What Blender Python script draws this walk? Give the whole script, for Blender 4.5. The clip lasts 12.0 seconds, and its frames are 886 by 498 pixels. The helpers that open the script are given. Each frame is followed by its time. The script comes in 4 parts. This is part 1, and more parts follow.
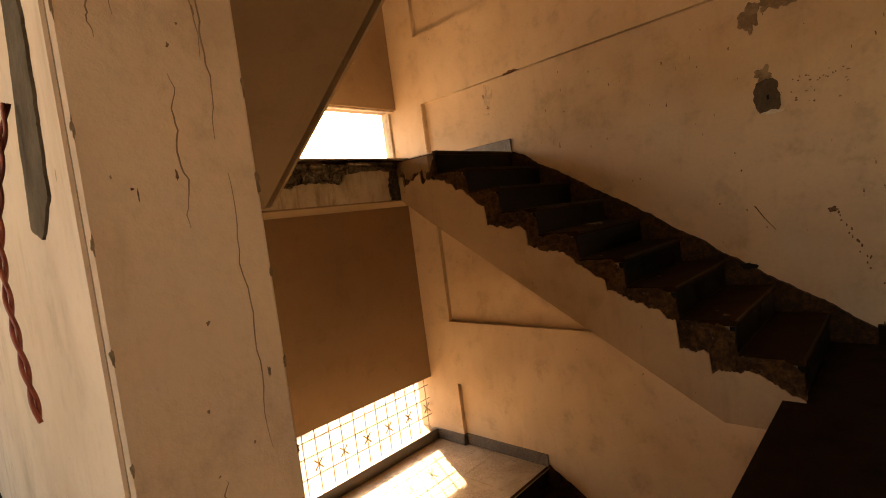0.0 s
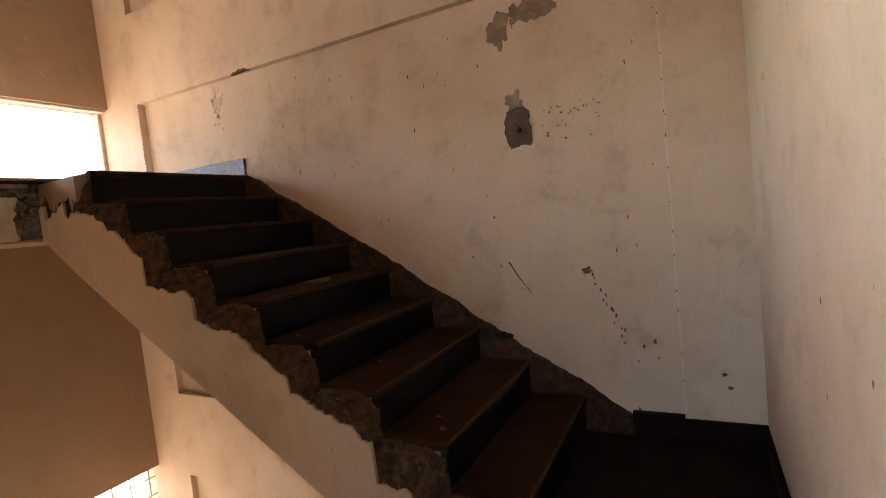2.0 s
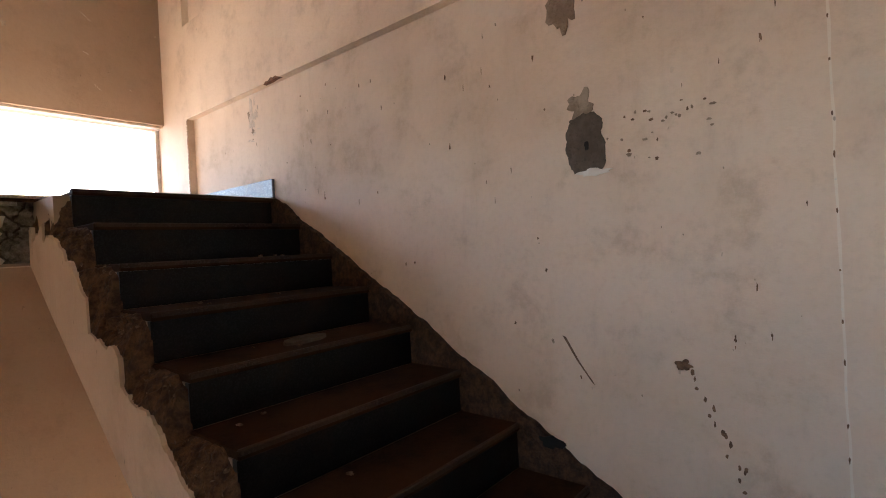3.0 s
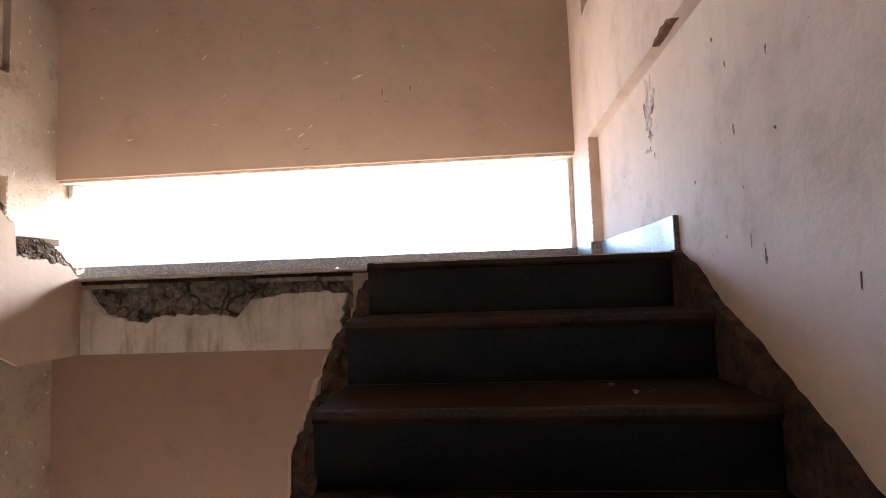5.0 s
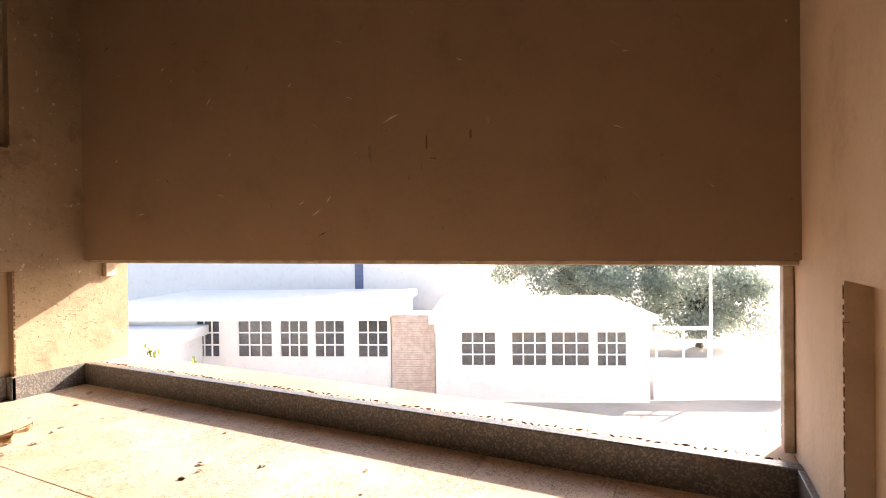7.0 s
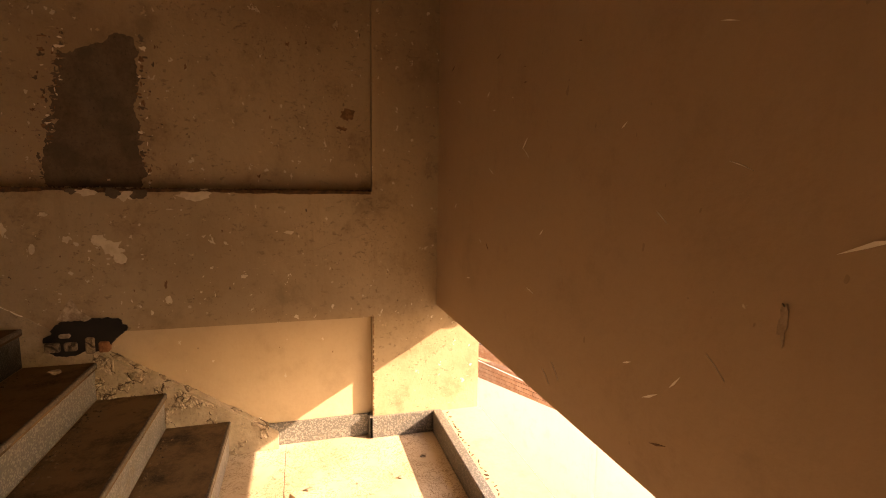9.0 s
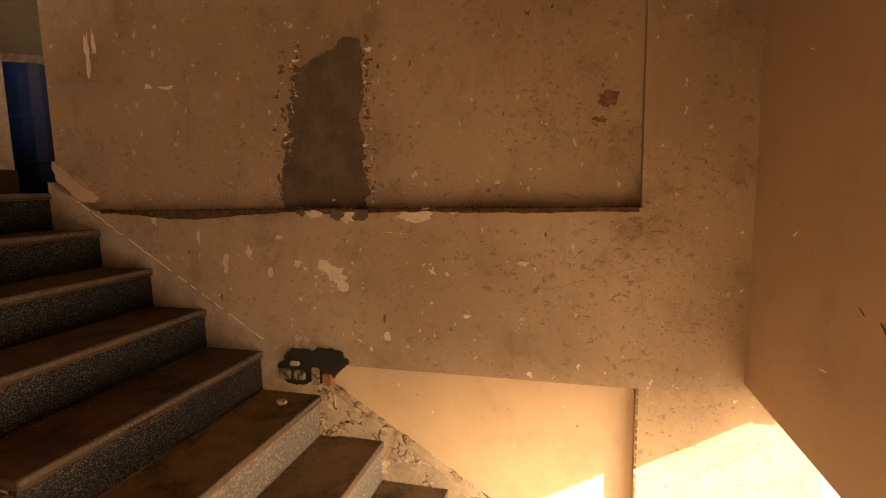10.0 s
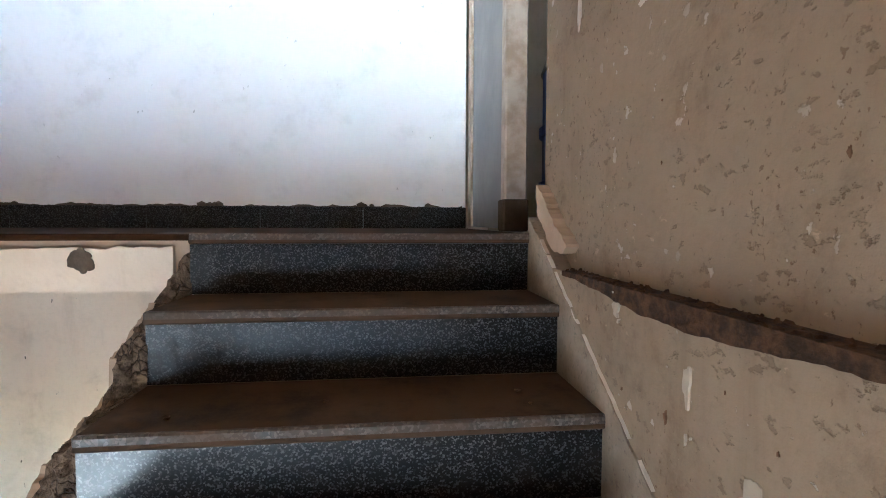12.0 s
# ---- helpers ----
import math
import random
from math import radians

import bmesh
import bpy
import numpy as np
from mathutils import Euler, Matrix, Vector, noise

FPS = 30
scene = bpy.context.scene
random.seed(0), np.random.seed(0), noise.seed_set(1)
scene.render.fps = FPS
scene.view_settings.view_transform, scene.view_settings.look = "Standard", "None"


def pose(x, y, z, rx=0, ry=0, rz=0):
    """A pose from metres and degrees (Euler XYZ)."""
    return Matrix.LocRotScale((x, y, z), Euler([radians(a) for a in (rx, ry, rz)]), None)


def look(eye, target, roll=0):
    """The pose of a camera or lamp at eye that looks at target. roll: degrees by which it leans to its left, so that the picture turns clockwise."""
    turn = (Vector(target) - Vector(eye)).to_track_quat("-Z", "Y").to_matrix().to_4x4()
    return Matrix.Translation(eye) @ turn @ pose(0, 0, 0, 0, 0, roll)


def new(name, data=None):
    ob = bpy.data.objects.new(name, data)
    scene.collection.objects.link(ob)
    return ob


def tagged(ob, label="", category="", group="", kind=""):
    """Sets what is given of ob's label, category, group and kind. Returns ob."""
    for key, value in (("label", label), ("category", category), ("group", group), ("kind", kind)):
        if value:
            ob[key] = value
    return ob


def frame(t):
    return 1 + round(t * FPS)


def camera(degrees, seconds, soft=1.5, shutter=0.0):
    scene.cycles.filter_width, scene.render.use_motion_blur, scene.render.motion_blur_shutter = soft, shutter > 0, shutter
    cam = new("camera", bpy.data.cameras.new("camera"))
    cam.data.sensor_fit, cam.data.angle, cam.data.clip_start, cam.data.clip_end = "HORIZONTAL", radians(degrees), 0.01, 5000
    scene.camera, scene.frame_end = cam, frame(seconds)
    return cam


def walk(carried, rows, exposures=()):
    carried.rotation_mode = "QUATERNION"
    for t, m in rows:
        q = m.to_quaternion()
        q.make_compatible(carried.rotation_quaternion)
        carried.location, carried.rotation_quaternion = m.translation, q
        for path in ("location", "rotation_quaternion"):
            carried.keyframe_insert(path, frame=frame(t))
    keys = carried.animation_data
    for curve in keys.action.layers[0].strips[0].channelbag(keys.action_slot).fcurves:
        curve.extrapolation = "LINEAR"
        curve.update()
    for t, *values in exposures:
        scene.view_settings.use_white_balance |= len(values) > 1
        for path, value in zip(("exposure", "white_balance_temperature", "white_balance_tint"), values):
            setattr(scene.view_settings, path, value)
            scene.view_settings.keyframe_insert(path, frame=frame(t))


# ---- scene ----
cam = camera(83.4, 12.0, soft=1.0)
PATH = [
    (0, -3.759, -2.617, -0.510, -46.78, -3.65, 7.39),
    (0.5, -3.459, -2.595, -0.515, -56.39, -4.05, 6.62),
    (1, -3.245, -2.558, -0.468, -63.91, -3.96, 6.40),
    (1.5, -2.819, -2.690, -0.439, -64.75, -4.08, 6.20),
    (2, -2.463, -2.765, -0.423, -63.09, -3.76, 5.91),
    (2.5, -2.045, -2.702, -0.399, -58.90, -1.27, 4.73),
    (3, -1.639, -2.692, -0.355, -50.45, -0.09, 2.98),
    (3.5, -1.293, -2.593, -0.307, -37.08, 0.37, 1.21),
    (5.5, -0.449, -1.329, 0.109, 13.98, 4.53, 1.92),
    (6, -0.365, -1.050, 0.368, 18.65, 3.47, 1.47),
    (6.5, -0.309, -0.667, 0.582, 21.14, 1.09, 1.85),
    (8.3, -0.607, 0.402, 1.177, 49.82, -6.15, -2.00),
    (8.5, -0.715, 0.477, 1.236, 55.83, -6.75, -1.59),
    (9, -0.892, 0.716, 1.344, 74.04, -7.19, -0.82),
    (9.5, -1.218, 0.965, 1.305, 91.14, -6.63, 0.53),
    (10, -1.595, 0.844, 1.395, 104.74, -7.10, 1.04),
    (10.5, -1.980, 0.886, 1.307, 121.32, -3.06, 0.13),
    (11, -2.397, 0.725, 1.321, 140.80, -2.69, -0.86),
    (11.5, -2.719, 0.393, 1.323, 156.38, -2.50, -0.86),
    (12, -2.983, -0.078, 1.436, 173.48, -3.14, -0.16),
]
EXPOSURES = [
    (0.0, 2.6, 13000, 22), (0.6, 3.03, 10500, 16), (1.0, 3.25, 8300, 11), (1.5, 3.4, 6600, 10), (2.5, 3.45, 6000, 9), (3.5, 3.88, 4750, 8), (5.5, 3.7, 4700, 12),
    (6.5, 2.5, 5900, 17), (8.4, 1.25, 9700, 20), (9.0, 2.05, 11000, 26), (9.5, 2.55, 12000, 26), (10.5, 3.35, 6800, 18), (12.0, 4.0, 4500, -2),
]
walk(cam, [(t, pose(x, y, z, 90 + pitch, roll, yaw)) for t, x, y, z, yaw, pitch, roll in PATH], EXPOSURES)

# ---- light ----
world = bpy.data.worlds.new("sky")
scene.world = world
world.use_nodes = True
wn = world.node_tree.nodes
sky = wn.new("ShaderNodeTexSky")
sky.sky_type = "NISHITA"
sky.sun_disc = False
sky.dust_density = 2.0
sky.sun_elevation, sky.sun_rotation = radians(28), radians(26.6)
wn["Background"].inputs[1].default_value = 0.15
world.node_tree.links.new(sky.outputs[0], wn["Background"].inputs[0])
sun = new("sun", bpy.data.lights.new("sun", "SUN"))
sun.data.energy, sun.data.angle, sun.data.color = 5.0, radians(0.5), (1.0, 0.9, 0.76)
sun.matrix_world = look((5, 10, 6), (0, 0, 0))

# ---- plan, in metres ----
R, T = 0.175, 0.275          # riser, tread
STOREY = 17 * R
D = 3.423                    # stairwell width: right wall face x = 0, left wall face x = -D
WA, WB = 0.973, 1.0          # widths of the two flights
YB = 0.352                   # edge of the half landing and first riser of the upper flight
TH = 0.205                   # thickness of the left wall
YW, YO = 1.412, 1.66         # inner and outer face of the window wall
YK, YK2 = -2.983, -2.83      # back wall, lower and upper floor
LINTEL, CURB = 0.71, 0.118
F1, F2 = -9 * R, 8 * R       # floor levels
GROUND = F1 - STOREY - 0.15
TOP = 4.45


# ---- mesh helpers ----
def box(bm, x0, y0, z0, x1, y1, z1):
    v = [bm.verts.new(p) for p in ((x0, y0, z0), (x1, y0, z0), (x1, y1, z0), (x0, y1, z0), (x0, y0, z1), (x1, y0, z1), (x1, y1, z1), (x0, y1, z1))]
    for f in ((0, 3, 2, 1), (4, 5, 6, 7), (0, 1, 5, 4), (1, 2, 6, 5), (2, 3, 7, 6), (3, 0, 4, 7)):
        bm.faces.new([v[i] for i in f])
    return v


def bbox(x0, y0, z0, x1, y1, z1, bevel=0.0, seg=2):
    bm = bmesh.new()
    box(bm, x0, y0, z0, x1, y1, z1)
    if bevel:
        bmesh.ops.bevel(bm, geom=bm.edges[:], offset=bevel, segments=seg, affect="EDGES")
    return bm


def prism(outline, to3, d0, d1):
    """A closed outline of (a, b) turned into a solid between depths d0 and d1."""
    bm = bmesh.new()
    lo = [bm.verts.new(to3(a, b, d0)) for a, b in outline]
    hi = [bm.verts.new(to3(a, b, d1)) for a, b in outline]
    n = len(outline)
    bm.faces.new(lo)
    bm.faces.new(hi[::-1])
    for i in range(n):
        bm.faces.new((lo[i], hi[i], hi[(i + 1) % n], lo[(i + 1) % n]))
    bmesh.ops.recalc_face_normals(bm, faces=bm.faces[:])
    return bm


def mesh_of(name, bm, material):
    me = bpy.data.meshes.new(name)
    bm.to_mesh(me)
    bm.free()
    me.materials.append(material)
    return me


def part(name, bm, material, parent=None, label="", smooth=False):
    ob = new(name, mesh_of(name, bm, material))
    if smooth:
        for p in ob.data.polygons:
            p.use_smooth = True
    if parent:
        ob.parent = parent
    if label:
        ob["label"] = label
    return ob


def setting(name, bm, material, label, category="wall"):
    return tagged(part(name, bm, material), label, category, kind="structure")


def thing(name, label, category, at=(0, 0, 0), group=""):
    ob = new(name)
    ob.location = at
    ob.empty_display_size = 0.1
    return tagged(ob, label, category, group)


def on_x(x):
    return lambda a, b, d: (x + d, a, b)


def on_y(y):
    return lambda a, b, d: (a, y + d, b)


def on_z(z):
    return lambda a, b, d: (a, b, z + d)


def blob(cx, cy, rx, ry, seed, rough=0.35, n=34, square=0.0):
    """An uneven closed outline round a centre."""
    out = []
    for i in range(n):
        w = 2 * math.pi * i / n
        c, q = math.cos(w), math.sin(w)
        s = 1 + rough * noise.noise((c * 1.3 + seed * 7.1, q * 1.3, seed)) + 0.45 * rough * noise.noise((c * 3.1 + seed, q * 3.1, seed * 3.3)) + 0.16 * rough * noise.noise((c * 8 + seed, q * 8, seed * 2.3))
        s = max(s, 0.15)
        k = 1 + square * (1 / max(abs(c), abs(q)) - 1)
        out.append((cx + rx * s * k * c, cy + ry * s * k * q))
    return out


def ragged(outline, amp, seed, step=0.008):
    """The same outline with its edges broken up."""
    out = []
    for (a, b), (c, d) in zip(outline, outline[1:] + outline[:1]):
        n = max(1, int(math.hypot(c - a, d - b) / step))
        for i in range(n):
            x, y = a + (c - a) * i / n, b + (d - b) * i / n
            out.append((x + amp * (noise.noise((x * 28, y * 28, seed)) + 0.6 * noise.noise((x * 85, y * 85, seed))), y + 0.6 * amp * noise.noise((x * 60, y * 60, seed + 4))))
    return out


def jag(a0, a1, b, amp, seed, step=0.022, freq=5.0, drop=0.0):
    """A ragged line along a from a0 to a1 at about height b."""
    n = max(4, int(abs(a1 - a0) / step))
    out = []
    for i in range(n + 1):
        a = a0 + (a1 - a0) * i / n
        w = noise.noise((a * freq, seed * 3.7, 0.3)) + 0.5 * noise.noise((a * freq * 4, seed * 1.9, 1.7)) + 0.25 * noise.noise((a * freq * 13, seed, 5.2))
        out.append((a, b + amp * w - drop))
    return out


# ---- materials ----
def nodes_of(name):
    m = bpy.data.materials.new(name)
    m.use_nodes = True
    return m, m.node_tree, m.node_tree.nodes["Principled BSDF"]


def add(tree, kind, **inputs):
    n = tree.nodes.new(kind)
    for key, value in inputs.items():
        n.inputs[key].default_value = value
    return n


def place_of(tree, stretch=(1, 1, 1)):
    g = add(tree, "ShaderNodeNewGeometry")
    mp = add(tree, "ShaderNodeMapping")
    mp.inputs["Scale"].default_value = stretch
    tree.links.new(g.outputs["Position"], mp.inputs["Vector"])
    return mp.outputs[0]


def noise_at(tree, place, scale, detail=4, rough=0.6):
    n = add(tree, "ShaderNodeTexNoise", Scale=scale, Detail=detail, Roughness=rough)
    tree.links.new(place, n.inputs["Vector"])
    return n.outputs[0]


def ramp(tree, value, lo, hi):
    n = add(tree, "ShaderNodeMapRange")
    n.inputs[1].default_value, n.inputs[2].default_value = lo, hi
    n.interpolation_type = "SMOOTHSTEP"
    tree.links.new(value, n.inputs[0])
    return n.outputs[0]


def times(tree, a, b, op="MULTIPLY"):
    n = tree.nodes.new("ShaderNodeMath")
    n.operation = op
    for i, v in enumerate((a, b)):
        if isinstance(v, (int, float)):
            n.inputs[i].default_value = v
        else:
            tree.links.new(v, n.inputs[i])
    return n.outputs[0]


def blend(tree, factor, a, b):
    n = tree.nodes.new("ShaderNodeMix")
    n.data_type = "RGBA"
    for i, v in ((0, factor), (6, a), (7, b)):
        if isinstance(v, tuple):
            n.inputs[i].default_value = (*v, 1)
        elif isinstance(v, (int, float)):
            n.inputs[i].default_value = v
        else:
            tree.links.new(v, n.inputs[i])
    return n.outputs[2]


def bump(tree, bsdf, height, strength, distance=0.01):
    n = add(tree, "ShaderNodeBump", Strength=strength, Distance=distance)
    tree.links.new(height, n.inputs["Height"])
    tree.links.new(n.outputs[0], bsdf.inputs["Normal"])


def plaster(name, base, stain, flake=None, speck=0.0, flake_amount=0.66, streak=0.5, rough=0.75, grime=0.55, dents=0.0, blotch=0.35, relief=0.35, run_scale=9, run_from=0.52):
    m, t, b = nodes_of(name)
    p = place_of(t)
    tall = place_of(t, (1, 1, 0.18))
    cloud = ramp(t, noise_at(t, p, 1.1, 5), 0.35, 0.75)
    col = blend(t, times(t, cloud, grime), base, stain)
    run = ramp(t, noise_at(t, tall, run_scale, 5, 0.7), run_from, run_from + 0.28)
    col = blend(t, times(t, run, streak * 0.5), col, stain)
    dirt = ramp(t, noise_at(t, p, 4.3, 8, 0.72), 0.5, 0.72)
    col = blend(t, times(t, dirt, blotch), col, tuple(x * 0.8 for x in stain))
    fine = noise_at(t, p, 45, 4, 0.7)
    col = blend(t, times(t, ramp(t, fine, 0.45, 0.8), 0.22), col, stain)
    height = times(t, fine, 0.25)
    height = times(t, height, noise_at(t, p, 6, 4), "ADD")
    if flake:
        f = ramp(t, noise_at(t, p, 24, 6, 0.55), flake_amount, flake_amount + 0.012)
        gate = ramp(t, noise_at(t, p, 1.7, 2), 0.42, 0.52)
        f = times(t, f, gate)
        col = blend(t, f, col, flake)
        height = times(t, height, times(t, f, 0.5), "SUBTRACT")
    if speck:
        s = ramp(t, noise_at(t, place_of(t, (1, 1, 0.55)), 38, 2, 0.5), 0.735, 0.76)
        gate = ramp(t, noise_at(t, p, 2.3, 2), 0.45, 0.6)
        s = times(t, times(t, s, gate), speck)
        col = blend(t, s, col, (0.07, 0.045, 0.03))
        height = times(t, height, times(t, s, 0.6), "SUBTRACT")
    if dents:
        flat = place_of(t, (1, 1, 0.8))
        dn = ramp(t, noise_at(t, flat, 85, 5, 0.6), 0.63, 0.66)
        gate = ramp(t, noise_at(t, p, 2.9, 3), 0.46, 0.56)
        dn = times(t, times(t, dn, gate), dents)
        col = blend(t, times(t, dn, 0.8), col, (0.15, 0.085, 0.045))
        height = times(t, height, times(t, dn, 0.7), "SUBTRACT")
        worn = ramp(t, noise_at(t, place_of(t, (1, 0.7, 1.1)), 46, 5, 0.62), 0.60, 0.65)
        worn = times(t, times(t, worn, ramp(t, noise_at(t, p, 3.7, 3), 0.40, 0.56)), dents)
        col = blend(t, times(t, worn, 0.5), col, tuple(x * 0.45 for x in stain))
        raised = ramp(t, noise_at(t, place_of(t, (1, 0.6, 1.1)), 33, 6, 0.66), 0.66, 0.69)
        col = blend(t, times(t, raised, 0.55), col, tuple(min(1, x * 1.55) for x in base))
        height = times(t, height, times(t, worn, 0.5), "SUBTRACT")
    t.links.new(col, b.inputs["Base Color"])
    b.inputs["Roughness"].default_value = rough
    b.inputs["Specular IOR Level"].default_value = 0.3
    bump(t, b, height, relief, 0.012)
    return m


def granite(name, dark, light, dust, amount=0.3, rough=0.3, scale=140, gloss=0.5, share=0.45):
    m, t, b = nodes_of(name)
    b.inputs["Specular IOR Level"].default_value = gloss
    p = place_of(t)
    v = add(t, "ShaderNodeTexVoronoi", Scale=scale)
    t.links.new(p, v.inputs["Vector"])
    sep = add(t, "ShaderNodeSeparateColor")
    t.links.new(v.outputs["Color"], sep.inputs[0])
    col = blend(t, ramp(t, sep.outputs[0], share, 0.95), dark, light)
    d = ramp(t, noise_at(t, p, 5, 6, 0.7), 0.62 - amount, 0.9 - amount)
    col = blend(t, times(t, d, 0.75), col, dust)
    t.links.new(col, b.inputs["Base Color"])
    rr = add(t, "ShaderNodeMapRange")
    t.links.new(d, rr.inputs[0])
    rr.inputs[3].default_value, rr.inputs[4].default_value = rough, 0.75
    t.links.new(rr.outputs[0], b.inputs["Roughness"])
    bump(t, b, times(t, noise_at(t, p, 60, 3), d, "ADD"), 0.12, 0.004)
    return m


def crumbly(name, a, c, scale=22, strength=0.9):
    m, t, b = nodes_of(name)
    p = place_of(t)
    n = noise_at(t, p, scale, 8, 0.7)
    col = blend(t, ramp(t, n, 0.38, 0.66), a, c)
    col = blend(t, times(t, ramp(t, noise_at(t, p, 80, 3), 0.55, 0.75), 0.5), col, tuple(x * 0.35 for x in a))
    t.links.new(col, b.inputs["Base Color"])
    b.inputs["Roughness"].default_value = 0.95
    bump(t, b, n, strength, 0.03)
    return m


def fractured(name, a, c, gap, scale=13, strength=0.9):
    """Broken masonry: lumps of uneven tone parted by dark cracks."""
    m, t, b = nodes_of(name)
    p = place_of(t)
    shift = add(t, "ShaderNodeTexNoise", Scale=11.0, Detail=4.0)
    t.links.new(p, shift.inputs["Vector"])
    small = add(t, "ShaderNodeVectorMath")
    small.operation = "SCALE"
    small.inputs["Scale"].default_value = 0.11
    t.links.new(shift.outputs["Color"], small.inputs[0])
    warp = add(t, "ShaderNodeVectorMath")
    warp.operation = "ADD"
    t.links.new(p, warp.inputs[0])
    t.links.new(small.outputs[0], warp.inputs[1])
    v = add(t, "ShaderNodeTexVoronoi", Scale=scale)
    v.feature = "DISTANCE_TO_EDGE"
    t.links.new(warp.outputs[0], v.inputs["Vector"])
    n = noise_at(t, p, 40, 7, 0.7)
    col = blend(t, ramp(t, n, 0.36, 0.66), a, c)
    open_ = times(t, ramp(t, v.outputs["Distance"], 0.07, 0.01), ramp(t, noise_at(t, p, 9, 3), 0.38, 0.55))
    col = blend(t, times(t, open_, 0.85), col, gap)
    t.links.new(col, b.inputs["Base Color"])
    b.inputs["Roughness"].default_value = 0.95
    bump(t, b, times(t, n, open_, "SUBTRACT"), strength, 0.02)
    return m


def plain(name, a, c, rough=0.6, scale=8, metal=0.0, bumps=0.1):
    m, t, b = nodes_of(name)
    p = place_of(t)
    n = noise_at(t, p, scale, 5)
    t.links.new(blend(t, ramp(t, n, 0.35, 0.7), a, c), b.inputs["Base Color"])
    b.inputs["Roughness"].default_value, b.inputs["Metallic"].default_value = rough, metal
    bump(t, b, n, bumps, 0.01)
    return m


def foliage(name, a, c):
    m, t, b = nodes_of(name)
    g = add(t, "ShaderNodeNewGeometry")
    t.links.new(blend(t, g.outputs["Random Per Island"], a, c), b.inputs["Base Color"])
    b.inputs["Roughness"].default_value = 0.6
    thin = add(t, "ShaderNodeBsdfTranslucent")
    t.links.new(blend(t, g.outputs["Random Per Island"], a, c), thin.inputs[0])
    both = add(t, "ShaderNodeMixShader", Fac=0.5)
    t.links.new(b.outputs[0], both.inputs[1])
    t.links.new(thin.outputs[0], both.inputs[2])
    t.links.new(both.outputs[0], t.nodes["Material Output"].inputs[0])
    return m


M_RIGHT = plaster("cream_plaster", (0.76, 0.60, 0.45), (0.53, 0.37, 0.24), speck=0.8, grime=0.6, streak=0.6, blotch=0.5, relief=0.5)
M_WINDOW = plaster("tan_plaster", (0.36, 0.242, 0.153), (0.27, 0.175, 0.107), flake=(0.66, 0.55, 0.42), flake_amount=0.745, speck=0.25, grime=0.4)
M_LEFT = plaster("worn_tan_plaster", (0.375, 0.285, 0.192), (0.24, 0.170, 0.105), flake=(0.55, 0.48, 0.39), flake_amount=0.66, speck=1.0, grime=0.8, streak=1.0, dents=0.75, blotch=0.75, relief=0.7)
M_BACK = plaster("pale_plaster", (0.82, 0.70, 0.565), (0.57, 0.445, 0.32), speck=0.9, streak=0.7)
M_WHITE = plaster("white_distemper", (0.92, 0.92, 0.92), (0.80, 0.78, 0.75), speck=0.35, grime=0.3, streak=0.25)
M_PILLAR = plaster("stained_pillar_plaster", (0.82, 0.65, 0.52), (0.56, 0.40, 0.28), speck=0.5, streak=1.5, grime=0.7, blotch=0.5, relief=0.6)
# undersides toned darker than the other plaster, their shade kept in the colour
M_SOFFIT_SHADE = plaster("shade_toned_soffit", (0.36, 0.255, 0.17), (0.27, 0.185, 0.118), speck=0.2)
# flight side dulled in colour because less light reaches it than the wall
M_STRINGER = plaster("stringer_plaster", (0.53, 0.39, 0.27), (0.34, 0.235, 0.15), speck=0.5, streak=1.0)
# streaked plaster, its base lightened to hold the landing's bounced light
M_FRONT_LIT = plaster("bounce_lit_streaked_plaster", (0.76, 0.66, 0.54), (0.36, 0.25, 0.15), speck=0.3, streak=1.8, blotch=0.5, relief=0.6, run_scale=13, run_from=0.45)
M_CORE = crumbly("broken_mortar", (0.032, 0.0135, 0.005), (0.11, 0.05, 0.02), 30)
M_RUBBLE = crumbly("mortar_crumb", (0.07, 0.038, 0.018), (0.25, 0.155, 0.085), 60)
M_EDGE = crumbly("broken_edge", (0.30, 0.22, 0.15), (0.55, 0.45, 0.35), 30)
M_LOSS = fractured("bared_brickwork", (0.125, 0.092, 0.064), (0.28, 0.218, 0.16), (0.04, 0.026, 0.016), 9, 0.7)
M_LUMPS = fractured("pale_broken_masonry", (0.27, 0.20, 0.138), (0.50, 0.41, 0.31), (0.07, 0.042, 0.024), 15)
M_TORN = crumbly("torn_mortar", (0.046, 0.020, 0.007), (0.15, 0.072, 0.027), 26, 0.9)
M_TORN_PALE = fractured("torn_pale_mortar", (0.07, 0.042, 0.024), (0.25, 0.175, 0.112), (0.025, 0.014, 0.008), 30)
M_SCAR = crumbly("skirting_scar", (0.29, 0.228, 0.162), (0.40, 0.325, 0.24), 9, 0.35)
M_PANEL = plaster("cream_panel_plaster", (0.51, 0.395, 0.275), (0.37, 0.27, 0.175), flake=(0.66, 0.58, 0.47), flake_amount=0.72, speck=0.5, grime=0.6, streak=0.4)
M_CEMENT = crumbly("grey_cement", (0.085, 0.062, 0.042), (0.14, 0.105, 0.073), 9, 0.4)
M_RISER = granite("dark_granite", (0.004, 0.0038, 0.004), (0.11, 0.105, 0.10), (0.028, 0.02, 0.014), 0.12, 0.3, 320, 0.26, 0.62)
# dusty tread stone toned dark for the shaded lower flight
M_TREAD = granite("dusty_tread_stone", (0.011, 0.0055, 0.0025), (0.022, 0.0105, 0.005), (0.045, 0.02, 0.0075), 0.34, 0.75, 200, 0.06)
